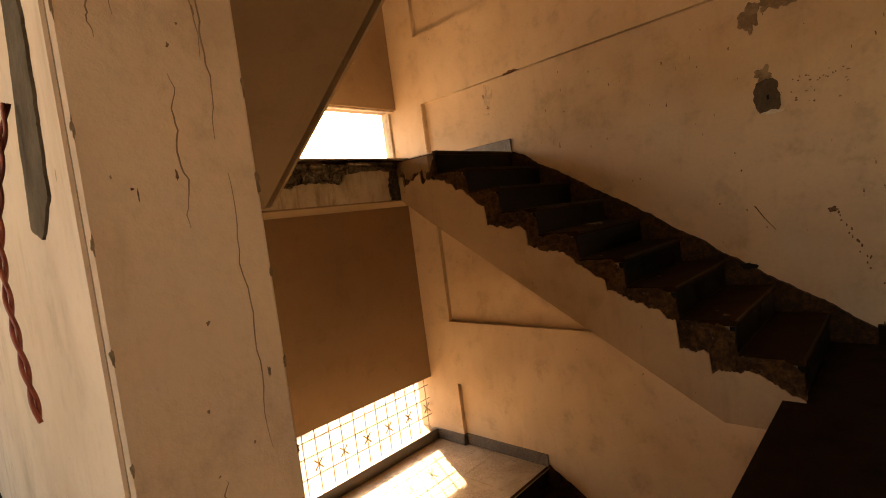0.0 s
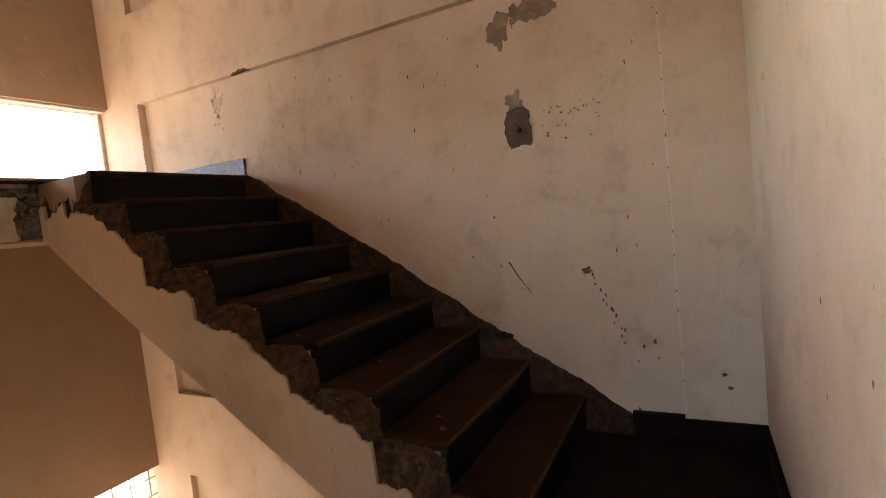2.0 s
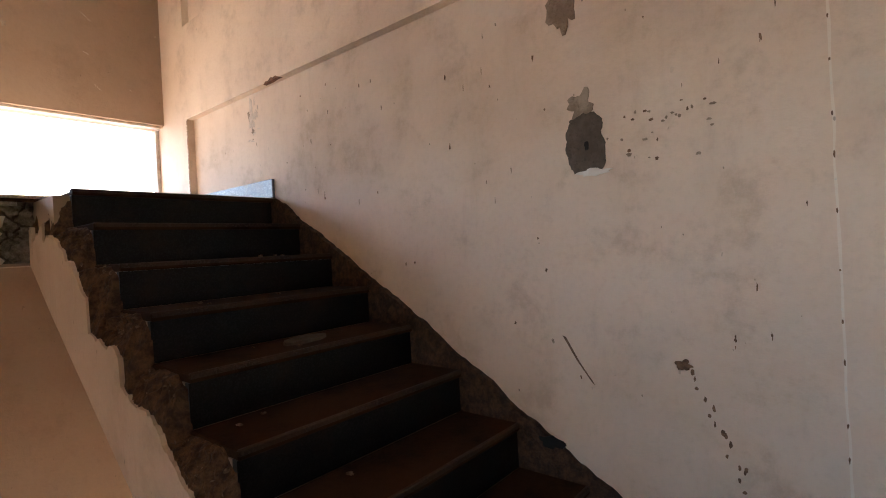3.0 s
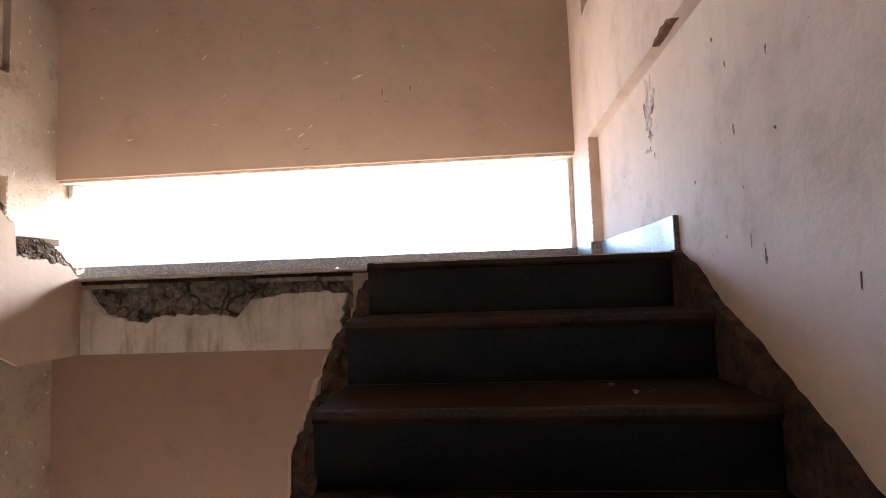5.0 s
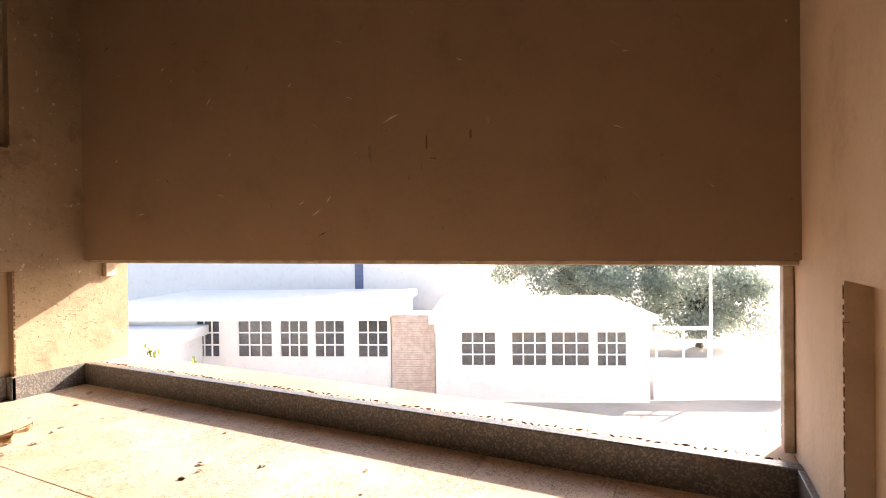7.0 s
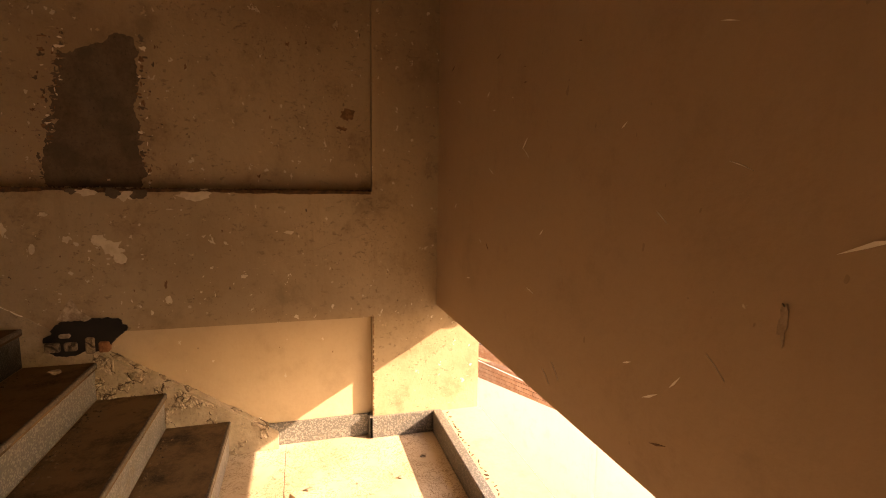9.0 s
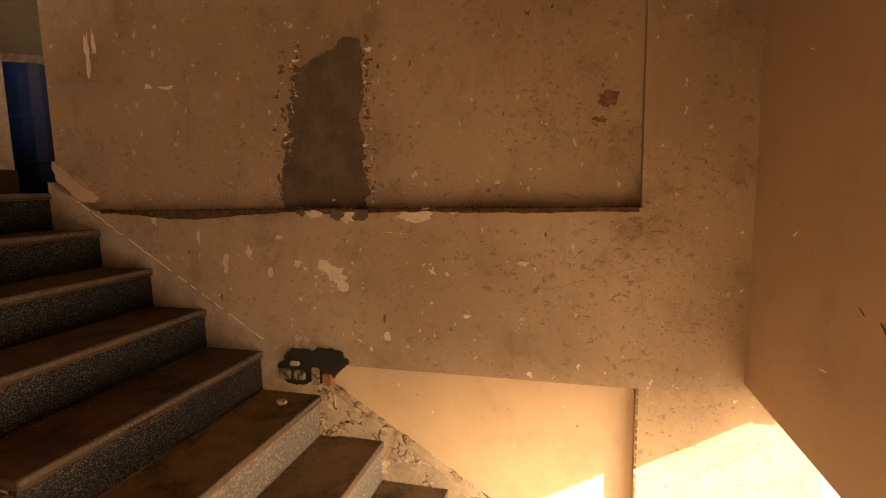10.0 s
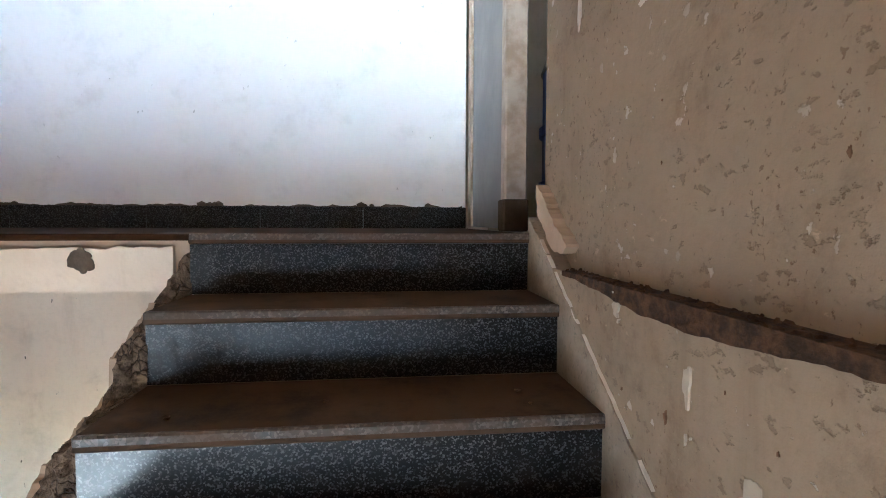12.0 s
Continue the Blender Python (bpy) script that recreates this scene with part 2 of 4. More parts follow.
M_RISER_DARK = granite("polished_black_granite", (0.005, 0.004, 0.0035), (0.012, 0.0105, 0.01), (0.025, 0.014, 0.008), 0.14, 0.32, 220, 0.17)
# same dusty stone, lightened for the stronger light on the upper flight
M_TREAD_LIT = granite("lit_dusty_tread_stone", (0.012, 0.008, 0.005), (0.026, 0.018, 0.012), (0.105, 0.062, 0.034), 0.36, 0.7, 200, 0.12)
# tread stone with more dust, paled further for sunlight by the window
M_TREAD_SUNNY = granite("sun_paled_dusty_stone", (0.04, 0.026, 0.015), (0.075, 0.052, 0.033), (0.22, 0.14, 0.077), 0.30, 0.75, 200, 0.15)
M_NOSE = granite("worn_nosing", (0.035, 0.028, 0.022), (0.14, 0.12, 0.10), (0.10, 0.068, 0.045), 0.30, 0.4, 170)
M_NOSE_DARK = granite("worn_dark_nosing", (0.016, 0.009, 0.005), (0.05, 0.032, 0.02), (0.06, 0.032, 0.015), 0.30, 0.5, 170, 0.2)
M_SKIRT = granite("grey_terrazzo", (0.10, 0.095, 0.09), (0.24, 0.22, 0.20), (0.28, 0.22, 0.16), 0.12, 0.35, 170)
def dusty_tile(name):
    m, t, b = nodes_of(name)
    p = place_of(t)
    swirl = noise_at(t, p, 3.0, 3)
    warp = add(t, "ShaderNodeVectorMath")
    warp.operation = "ADD"
    g2 = add(t, "ShaderNodeTexNoise", Scale=6.0, Detail=3.0)
    t.links.new(p, g2.inputs["Vector"])
    t.links.new(p, warp.inputs[0])
    t.links.new(g2.outputs["Color"], warp.inputs[1])
    lines = times(t, times(t, noise_at(t, warp.outputs[0], 17, 4, 0.6), 0.5, "SUBTRACT"), 0, "ABSOLUTE")
    smear = times(t, ramp(t, lines, 0.036, 0.008), ramp(t, noise_at(t, p, 5, 3), 0.36, 0.5))
    col = blend(t, ramp(t, swirl, 0.35, 0.7), (0.46, 0.36, 0.26), (0.60, 0.50, 0.40))
    col = blend(t, times(t, smear, 0.75), col, (0.20, 0.135, 0.085))
    t.links.new(col, b.inputs["Base Color"])
    rr = add(t, "ShaderNodeMapRange")
    t.links.new(smear, rr.inputs[0])
    rr.inputs[3].default_value, rr.inputs[4].default_value = 0.3, 0.75
    b.inputs["Specular IOR Level"].default_value = 0.45
    t.links.new(rr.outputs[0], b.inputs["Roughness"])
    bump(t, b, smear, 0.03, 0.002)
    return m


M_FLOOR = dusty_tile("landing_tile")
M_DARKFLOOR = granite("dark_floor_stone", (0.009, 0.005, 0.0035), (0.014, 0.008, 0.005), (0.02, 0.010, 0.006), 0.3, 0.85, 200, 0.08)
M_GREY = plain("grey_door_paint", (0.19, 0.19, 0.19), (0.26, 0.255, 0.25), 0.45, 4)
M_WOOD = plain("old_cream_paint", (0.55, 0.47, 0.37), (0.38, 0.29, 0.2), 0.6, 14)
M_IRON = plain("painted_iron", (0.50, 0.42, 0.30), (0.30, 0.2, 0.12), 0.5, 20)
# near-black colour that paints the shade inside holes
M_HOLE_SHADE = plain("hole_shade", (0.008, 0.006, 0.005), (0.015, 0.011, 0.009), 0.95)
# near-black tone that stands for the darkness behind the door
M_UNLIT = plain("unlit_gap_tone", (0.022, 0.017, 0.013), (0.045, 0.035, 0.027), 0.95)
M_BLUE = plain("blue_plastic", (0.006, 0.035, 0.17), (0.012, 0.06, 0.26), 0.4)
M_RED = plain("red_wire", (0.22, 0.03, 0.02), (0.32, 0.06, 0.03), 0.45, 60)
M_LEAF = plain("dry_leaf", (0.46, 0.33, 0.20), (0.66, 0.52, 0.35), 0.8, 25)
M_STONE = plain("rubble", (0.30, 0.24, 0.18), (0.5, 0.42, 0.34), 0.9, 30, bumps=0.5)
# tan picked so the slabs overhead return less light
M_CEIL = plain("low_bounce_tan", (0.42, 0.34, 0.26), (0.34, 0.27, 0.2), 0.8)

# ---- walls ----
REC = 0.05


def framed_wall(name, face, out, y0, y1, col_a, col_b, bands, material, label, z0, z1):
    """A wall of recessed panels between proud bands and columns. face: x of the proud face; out: +1 or -1, away from the room."""
    root = tagged(new(name), label, "wall", kind="structure")
    inner, far = face + out * REC, face + out * 0.235
    a, b = sorted((inner, far))
    part("panel_infill", bbox(a, y0, z0, b, y1, z1), material, root)
    a, b = sorted((face, inner))
    for ya, yb in col_a:
        part("column_face", bbox(a, ya, z0, b, yb, z1), material, root)
    for za, zb in bands:
        part("band_face", bbox(a, col_b[0], za, b, col_b[1], zb), material, root)
    return root


bands_r = [(0.68 + k * STOREY, 1.355 + k * STOREY) for k in (-1, 0, 1)]
bands_l = [(0.662 + k * STOREY, 1.312 + k * STOREY) for k in (-1, 0, 1)]
wall_right = framed_wall("wall_right", 0.0, 1, YK, YO, [(1.017, YO), (YK, -2.66)], (-2.66, 1.017), bands_r, M_RIGHT,
                         "cream plaster stairwell wall with recessed panels, chipped and scratched", GROUND, TOP)
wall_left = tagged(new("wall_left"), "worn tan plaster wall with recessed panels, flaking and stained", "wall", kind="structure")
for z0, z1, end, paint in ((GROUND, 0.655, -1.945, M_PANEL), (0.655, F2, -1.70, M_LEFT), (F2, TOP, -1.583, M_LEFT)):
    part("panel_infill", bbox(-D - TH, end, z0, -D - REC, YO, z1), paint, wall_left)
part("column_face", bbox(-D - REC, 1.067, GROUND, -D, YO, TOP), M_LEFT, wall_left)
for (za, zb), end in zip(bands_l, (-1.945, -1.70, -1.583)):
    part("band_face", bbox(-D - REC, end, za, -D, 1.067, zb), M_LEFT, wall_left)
# ragged end of the left wall at the lower doorway, its plaster a little proud
part("wall_end", bbox(-D - TH, -1.955, F1, -D + 0.004, -1.9455, 0.6, 0.004, 1), M_PILLAR, wall_left, "stained cream plaster wall end with chipped corners")
part("door_head", bbox(-D - TH, YK, 0.6, -D - 0.002, -1.7, F2 - 0.16), M_LEFT, wall_left)
part("door_head", bbox(-D - TH, YK, 3.5, -D - 0.002, -1.583, TOP), M_LEFT, wall_left)
part("wall_outer_face", bbox(-D - TH - 0.005, -1.945, F1, -D - TH - 0.0005, 1.66, F2 - 0.16), M_PILLAR, wall_left)

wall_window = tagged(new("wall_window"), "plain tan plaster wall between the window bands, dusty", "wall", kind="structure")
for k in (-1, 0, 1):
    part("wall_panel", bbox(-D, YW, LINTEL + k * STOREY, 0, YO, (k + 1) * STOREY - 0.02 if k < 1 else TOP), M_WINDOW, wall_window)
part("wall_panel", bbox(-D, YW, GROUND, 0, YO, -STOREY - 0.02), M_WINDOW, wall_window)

wall_back = setting("wall_back", bbox(-D, YK - 0.22, GROUND, 0.285, YK, F2 - 0.16), M_BACK, "pale plaster back wall with scratches and dark specks")
wall_back_upper = setting("wall_back_upper", bbox(-D, YK - 0.22, F2 - 0.1598, 0.285, YK2, TOP), M_WHITE, "white distempered wall above the upper landing")

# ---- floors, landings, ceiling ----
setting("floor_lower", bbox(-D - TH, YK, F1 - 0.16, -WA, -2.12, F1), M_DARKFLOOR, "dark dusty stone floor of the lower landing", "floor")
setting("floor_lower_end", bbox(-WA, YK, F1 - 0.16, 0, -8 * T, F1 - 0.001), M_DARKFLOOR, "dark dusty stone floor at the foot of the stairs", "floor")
slab = setting("floor_upper", bbox(-D, YK2, F2 - 0.16, 0, YB - 7 * T - 0.03, F2 - 0.02), M_STRINGER, "upper landing slab with a broken plaster edge", "floor")
part("floor_stone", bbox(-D, YK2, F2 - 0.0195, 0, YB - 7 * T + 0.012, F2, 0.004, 1), M_TREAD, slab)
edge = jag(-D + WB + 0.05, -0.02, F2 - 0.045, 0.016, 6, 0.018, 7)
part("edge_plaster", prism([(-D + WB + 0.05, F2 - 0.165)] + edge + [(-0.02, F2 - 0.165)], on_y(YB - 7 * T), -0.03, -0.012), M_BACK, slab, "cream plaster with a ragged top")
part("edge_hole", prism(blob(-2.13, F2 - 0.075, 0.03, 0.035, 61, 0.5), on_y(YB - 7 * T), -0.012, -0.0085), M_CEMENT, slab)
# unseen ceiling added to close the well
setting("ceiling", bbox(-D - 3.5, YK - 0.22, TOP, 0.285, YO, TOP + 0.15), M_CEIL, "plain unseen ceiling closing the stairwell", "ceiling")


def half_landing(z, seed):
    root = tagged(new("half_landing"), "half landing of large beige tiles with a broken front edge", "landing", kind="structure")
    soffit = -0.325
    part("slab", bbox(-D + WB + 0.06, YB + 0.05, z + soffit, -WA - 0.06, YW, z - 0.03), M_SOFFIT_SHADE, root)
    part("slab", bbox(-D - REC, YB + 0.03, z + soffit + 0.001, -D + WB + 0.06, YW, z - 0.03), M_SOFFIT_SHADE, root)
    part("slab", bbox(-WA - 0.06, 0.03, z + soffit + 0.002, REC, YW, z - 0.03), M_SOFFIT_SHADE, root)
    part("shade_toned_soffit", bbox(-D, YB, z + soffit - 0.012, 0, YW, z + soffit - 0.0005), M_SOFFIT_SHADE, root)
    # plaster left on the broken front edge: deep loss over most of it, a thin one beside the steps, none in the corner
    def loss(x):
        w = noise.noise((x * 6, seed * 3.7, 0.3)) + 0.6 * noise.noise((x * 19, seed * 1.9, 1.7)) + 0.3 * noise.noise((x * 60, seed, 5.2))
        u = x + D - WB
        deep = min(1, max(0, (u - 0.13) / 0.09)) * (1 - 0.5 * min(1, max(0, (u - 0.80) / 0.07)))
        return 0.012 + 0.135 * deep + (0.006 + 0.03 * deep) * w
    n = 110
    xa, xb = -D + WB + 0.02, -WA - 0.17
    up = [(xa + (xb - xa) * i / n, z - 0.022 - loss(xa + (xb - xa) * i / n)) for i in range(n + 1)]
    down = [(xb - 0.03 * math.sin(2.6 * i / 14) + 0.018 * noise.noise((i * 0.9, seed, 3)), up[-1][1] + (z + soffit - up[-1][1]) * i / 14) for i in range(1, 15)]
    part("edge_plaster", prism([(xa, z + soffit)] + up + down, on_y(YB), 0.0, 0.028), M_FRONT_LIT, root, "peeling cream plaster with brown streaks")
    # rough masonry bared behind it
    nx, nz = 150, 30
    bm = bmesh.new()
    grid = []
    for i in range(nx + 1):
        x = xa + (-WA - 0.05 - xa) * i / nx
        col = []
        for j in range(nz + 1):
            zz = z - 0.028 + (soffit + 0.03) * j / nz
            q = noise.noise((x * 9, zz * 16, seed)) + 0.6 * noise.noise((x * 31, zz * 40, seed)) + 0.35 * noise.noise((x * 90, zz * 90, seed)) + 0.7 * noise.cell((x * 11 + 0.5 * math.floor(zz * 13), zz * 13, seed))
            col.append(bm.verts.new((x, YB + 0.026 - 0.014 * q, zz)))
        grid.append(col)
    for i in range(nx):
        for j in range(nz):
            bm.faces.new((grid[i][j], grid[i][j + 1], grid[i + 1][j + 1], grid[i + 1][j]))
    part("bared_masonry", bm, M_LOSS, root, "grey brown masonry where the plaster broke off")
    # pieces of screed left under the tiles
    for a0, a1, dz in ((-2.31, -2.02, 0.030), (-1.53, -1.27, 0.027), (-1.25, -1.10, 0.031)):
        lip = jag(a0, a1, YB - 0.006, 0.008, seed + a0, 0.012, 9)
        part("screed_edge", prism([(a0, YB + 0.05)] + lip + [(a1, YB + 0.05)], on_z(z), -dz - 0.018, -dz - 0.0005), M_EDGE, root)
    # tiles
    xs = [-D - REC, -D + 0.86, -D + 1.72, -0.95, -0.5, REC]
    for a, b in zip(xs, xs[1:]):
        lo = 0.0 if a >= -WA else YB - 0.02
        for c, d in ((lo, 0.62), (0.62, YW - 0.016)):
            part("tile", bbox(a + 0.0012, c + (0.0012 if c != lo else -0.012), z - 0.013, b - 0.0012, d - 0.0012, z, 0.0015, 1), M_FLOOR, root)
    part("tile_bed", bbox(-D - REC, YB + 0.004, z - 0.03, -WA, YW - 0.016, z - 0.0135), M_CORE, root, "dark mortar bed under the tiles")
    part("tile_bed", bbox(-WA + 0.0005, 0.031, z - 0.03, REC, YW - 0.016, z - 0.0135), M_CORE, root)
    # kerb under the window
    kerb = part("kerb", bbox(-D, YW - 0.016, z - 0.02, 0, YW + 0.035, z + CURB, 0.004, 1), M_SKIRT, root, "dark grey terrazzo kerb under the window")
    part("sill", bbox(-D, YW + 0.0355, z - 0.02, 0, YO + 0.02, z + CURB - 0.012), M_STRINGER, root)
    # skirtings following the wall
    for face, sgn, ca, first in ((0.0, -1, 1.017, 0.0), (-D, 1, 1.067, YB + 0.04)):
        r = -sgn * REC
        for y0, y1, off in ((first, ca - 0.019, r), (ca - 0.018, YW - 0.017, 0)):
            a, b = sorted((face + off, face + off + sgn * 0.018))
            part("skirting", bbox(a, y0, z, b, y1, z + 0.118, 0.002, 1), M_SKIRT, root)
        a, b = sorted((face + r, face + sgn * 0.018))
        part("skirting", bbox(a, ca - 0.0185, z, b, ca - 0.0005, z + 0.1175, 0.002, 1), M_SKIRT, root)
    return root


half_landing(0.0, 1)
half_landing(-STOREY, 2)
setting("upper_half_landing", bbox(-D, YB, STOREY - 0.325, 0, YW, STOREY), M_SOFFIT_SHADE, "underside of the next half landing", "landing")


# ---- stairs ----
def flight(name, n, x0, x1, y_top, z_top, sgn, open_x, label, thick, seed, low_cut, drops, torn_material):
    """A flight of n risers. y_top: the nosing of the top; sgn: +1 when it climbs towards +y. open_x: its free side.
    drops: where, along the slope, the side plaster broke off deeper, and how much."""
    root = tagged(new(name), label, "stairs", kind="structure")
    out = 1 if open_x > (x0 + x1) / 2 else -1
    # solid waist with stepped top
    prof = []
    for k in range(n):
        y, z = y_top - sgn * k * T, z_top - k * R
        prof += [(y + sgn * 0.025, z - 0.03), (y + sgn * 0.025, z - R - 0.03)]
    y_end = y_top - sgn * (n - 1) * T
    z_end = z_top - n * R
    z_knee = z_end - low_cut
    y_knee = y_top - sgn * (z_top - thick - z_knee) / R * T
    y_foot = y_end + sgn * 0.025 if low_cut < 0.2 else y_end - sgn * T
    low = ([] if low_cut < 0.2 else [(y_foot, z_end - 0.03)]) + [(y_foot, z_knee), (y_knee, z_knee), (y_top + sgn * 0.03, z_top - thick)]
    prof = [(y_top + sgn * 0.03, z_top - 0.03)] + prof + low
    part("waist_slab", prism(prof, on_x(0), x0, x1), M_SOFFIT_SHADE, root)
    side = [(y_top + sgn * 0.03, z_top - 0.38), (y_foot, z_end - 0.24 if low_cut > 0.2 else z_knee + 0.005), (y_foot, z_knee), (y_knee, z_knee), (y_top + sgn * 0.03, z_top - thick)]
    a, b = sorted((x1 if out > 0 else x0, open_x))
    part("waist_edge", prism(side, on_x(0), a + (0.0005 if out > 0 else 0.03), b - (0.03 if out > 0 else 0.0005)), M_SOFFIT_SHADE, root)
    for k in range(n):
        y, z = y_top - sgn * k * T, z_top - k * R
        # lowest upper steps get paler stone that holds the sun there
        in_sun = sgn < 0 and k >= n - 3
        tread_stone = M_TREAD_SUNNY if in_sun else M_TREAD if sgn > 0 else M_TREAD_LIT
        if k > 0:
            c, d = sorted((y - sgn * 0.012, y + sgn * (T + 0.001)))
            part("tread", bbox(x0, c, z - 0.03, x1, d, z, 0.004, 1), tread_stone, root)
        else:
            c, d = sorted((y - sgn * 0.012, y + sgn * 0.03))
            part("tread", bbox(x0, c, z - 0.029, x1, d, z + 0.0006, 0.004, 1), tread_stone, root)
        c, d = sorted((y - sgn * 0.0125, y + sgn * 0.003))
        part("nosing", bbox(x0 + 0.0005, c, z - 0.021, x1 - 0.0005, d, z + 0.0008, 0.004, 1), M_NOSE_DARK if sgn > 0 else M_NOSE, root)
        c, d = sorted((y, y + sgn * 0.024))
        # their risers take lighter terrazzo for the same sunlight
        part("riser", bbox(x0 + 0.001, c, z - R + 0.0005, x1 - 0.001, d, z - 0.0305), M_RISER_DARK if sgn > 0 else M_SKIRT if in_sun else M_RISER, root)
    # broken mortar between the ends of the steps and the side plaster
    def torn(s):
        y = y_top - sgn * s
        d = 0.165 + sum(amp * max(0.0, 1 - (s - s0) / 0.24) for s0, amp in drops if s > s0)
        return d + 0.022 * noise.noise((y * 9, seed * 2.3, 0.4)) + 0.017 * noise.noise((y * 31, seed, 4.4)) + 0.010 * noise.noise((y * 88, seed, 9.4))
    length = (n - 0.4) * T
    start = 0.345 if sgn > 0 else 0.03
    steps, cols = n * 40, 11
    inner_x = x1 - 0.003 if out > 0 else x0 + 0.003
    bm = bmesh.new()
    ring = []
    for i in range(steps + 1):
        s = -start + (length + start) * i / steps
        y = y_top - sgn * s
        nos = min(z_top, z_top - s / T * R)
        lvl = z_top if s <= 0 else z_top - (int(s / T) + 1) * R
        top = min(lvl - 0.007, nos - 0.055 + 0.02 * noise.noise((y * 24, seed, 8)))
        low = min(nos - torn(s) - 0.003, top - 0.015)
        row = []
        for j in range(cols + 1):
            f = j / cols
            x, z = inner_x + (open_x + out * 0.012 - inner_x) * f ** 0.85, top + (low - top) * f ** 1.5
            q = noise.noise((y * 20, z * 26, seed)) + 0.6 * noise.noise((y * 52, z * 60, seed + 3)) + 0.4 * noise.noise((y * 120, z * 120, seed + 5)) + 0.6 * (noise.cell((y * 16, z * 19, seed + f * 3)) - 0.5)
            w = math.sin(math.pi * (0.12 + 0.82 * f))
            row.append(bm.verts.new((x + out * 0.015 * q * w, y + 0.006 * q * w, z + 0.009 * q * w)))
        row.append(bm.verts.new((open_x + out * 0.003, y, low - 0.06)))
        ring.append(row)
    for r0, r1 in zip(ring, ring[1:]):
        for j in range(len(r0) - 1):
            bm.faces.new((r0[j], r0[j + 1], r1[j + 1], r1[j]))
    bmesh.ops.recalc_face_normals(bm, faces=bm.faces[:])
    part("broken_side_strip", bm, torn_material, root, "broken brown mortar edge where the balustrade was torn out")
    rc = random.Random(seed)
    bm = bmesh.new()
    for i in range(n * 16):
        sd = rc.uniform(0.02, length)
        f = rc.uniform(0.1, 0.9)
        nos = z_top - sd / T * R
        top = min(z_top - (int(sd / T) + 1) * R - 0.007, nos - 0.055)
        zc = top + (nos - torn(sd) - top) * f ** 1.5
        sz = 0.003 + 0.010 * rc.random() ** 2
        m4 = Matrix.LocRotScale((inner_x + (open_x - inner_x) * f, y_top - sgn * sd, zc), Euler([rc.uniform(0, 6) for _ in range(3)]), (sz, sz * rc.uniform(0.8, 2.0), sz * rc.uniform(0.3, 0.6)))
        bmesh.ops.create_icosphere(bm, subdivisions=1, radius=1, matrix=m4)
    tagged(part("mortar_crumbs", bm, M_RUBBLE, root, "crumbs of brown mortar and pale grit"), kind="stuff")
    # torn skirting along the wall
    wall_x = 0.0 if out < 0 else -D
    dirn = -out
    tops, lows = [], []
    for i in range(n * 14 + 1):
        sd = (n - 0.15) * T * i / (n * 14)
        y = y_top - sgn * sd
        w = noise.noise((y * 7, seed * 1.3, 3.4)) + 0.6 * noise.noise((y * 30, seed, 1.4))
        tops.append((y, z_top - sd / T * R + (0.012 + 0.04 * min(sd, 1.1) if sgn > 0 else 0.055) + 0.016 * w))
        lows.append((y, z_top - sd / T * R - 0.26))
    a, b = sorted((wall_x + dirn * REC, wall_x + dirn * (0.018 if sgn > 0 else -0.005)))
    part("torn_skirting_bed", prism(tops + lows[::-1], on_x(0), a, b), M_CORE if sgn > 0 else M_SCAR, root, "rough mortar bed of the lost skirting")
    # plaster left on the side
    m = n * 40
    up = [(y_top - sgn * s, z_top - max(s, 0) / T * R - torn(s)) for s in (-start + ((n - 0.5) * T + start) * i / m for i in range(m + 1))]
    y_last = up[-1][0]
    outline = [*up]
    if (y_knee - y_last) * sgn > 0:
        outline += [(y_last, min(z_knee, up[-1][1] - 0.02)), (y_knee, z_knee)]
    else:
        outline += [(y_last, z_top - thick - (y_top - y_last) * sgn / T * R)]
    outline += [(y_top + sgn * 0.03, z_top - thick)]
    if start > 0.1:
        outline += [(y_top + sgn * start, z_top - 0.335)]
    part("side_plaster", prism(outline, on_x(open_x), 0.004 * out, 0.02 * out), M_STRINGER, root, "cream plaster with a ragged upper edge")
    return root


LOW_DROPS = ((-0.30, 0.07), (-0.10, 0.07), (0.48, 0.14), (0.79, 0.10), (1.30, 0.06), (1.67, 0.15), (1.82, 0.11))
HIGH_DROPS = ((-0.05, 0.05), (0.22, 0.06), (0.55, 0.09), (0.97, 0.07), (1.30, 0.10), (1.62, 0.12))
flight("stair_flight", 9, -WA, REC - 0.001, 0.0, 0.0, 1, -WA - 0.07, "stair flight of dark granite steps with a torn open side", 0.55, 3, 0.16, LOW_DROPS, M_TORN)
flight("stair_flight", 9, -WA, REC - 0.001, 0.0, -STOREY, 1, -WA - 0.07, "lower stair flight of dark granite steps", 0.55, 4, 0.16, HIGH_DROPS, M_TORN)
flight("stair_flight", 8, -D - REC + 0.001, -D + WB, YB - 7 * T, F2, -1, -D + WB + 0.09, "upper stair flight of speckled granite steps with a torn open side", 0.68, 5, 0.325, HIGH_DROPS, M_TORN_PALE)


# ---- marks on the walls: lost plaster, cement patches, chips ----
def mark(wall, name, outline, to3, d0, d1, material, label=""):
    return part(name, prism(outline, to3, d0, d1), material, wall, label)


RP = on_x(REC)     # recessed panels of the right wall
RF = on_x(0.0)     # proud frame of the right wall
LP = on_x(-D - REC)
LF = on_x(-D)
M_BARE = crumbly("bare_render", (0.25, 0.175, 0.115), (0.40, 0.30, 0.21), 14, 0.5)
M_CHIP = plain("dark_chip", (0.12, 0.062, 0.03), (0.24, 0.135, 0.07), 0.9, 40, bumps=0.4)
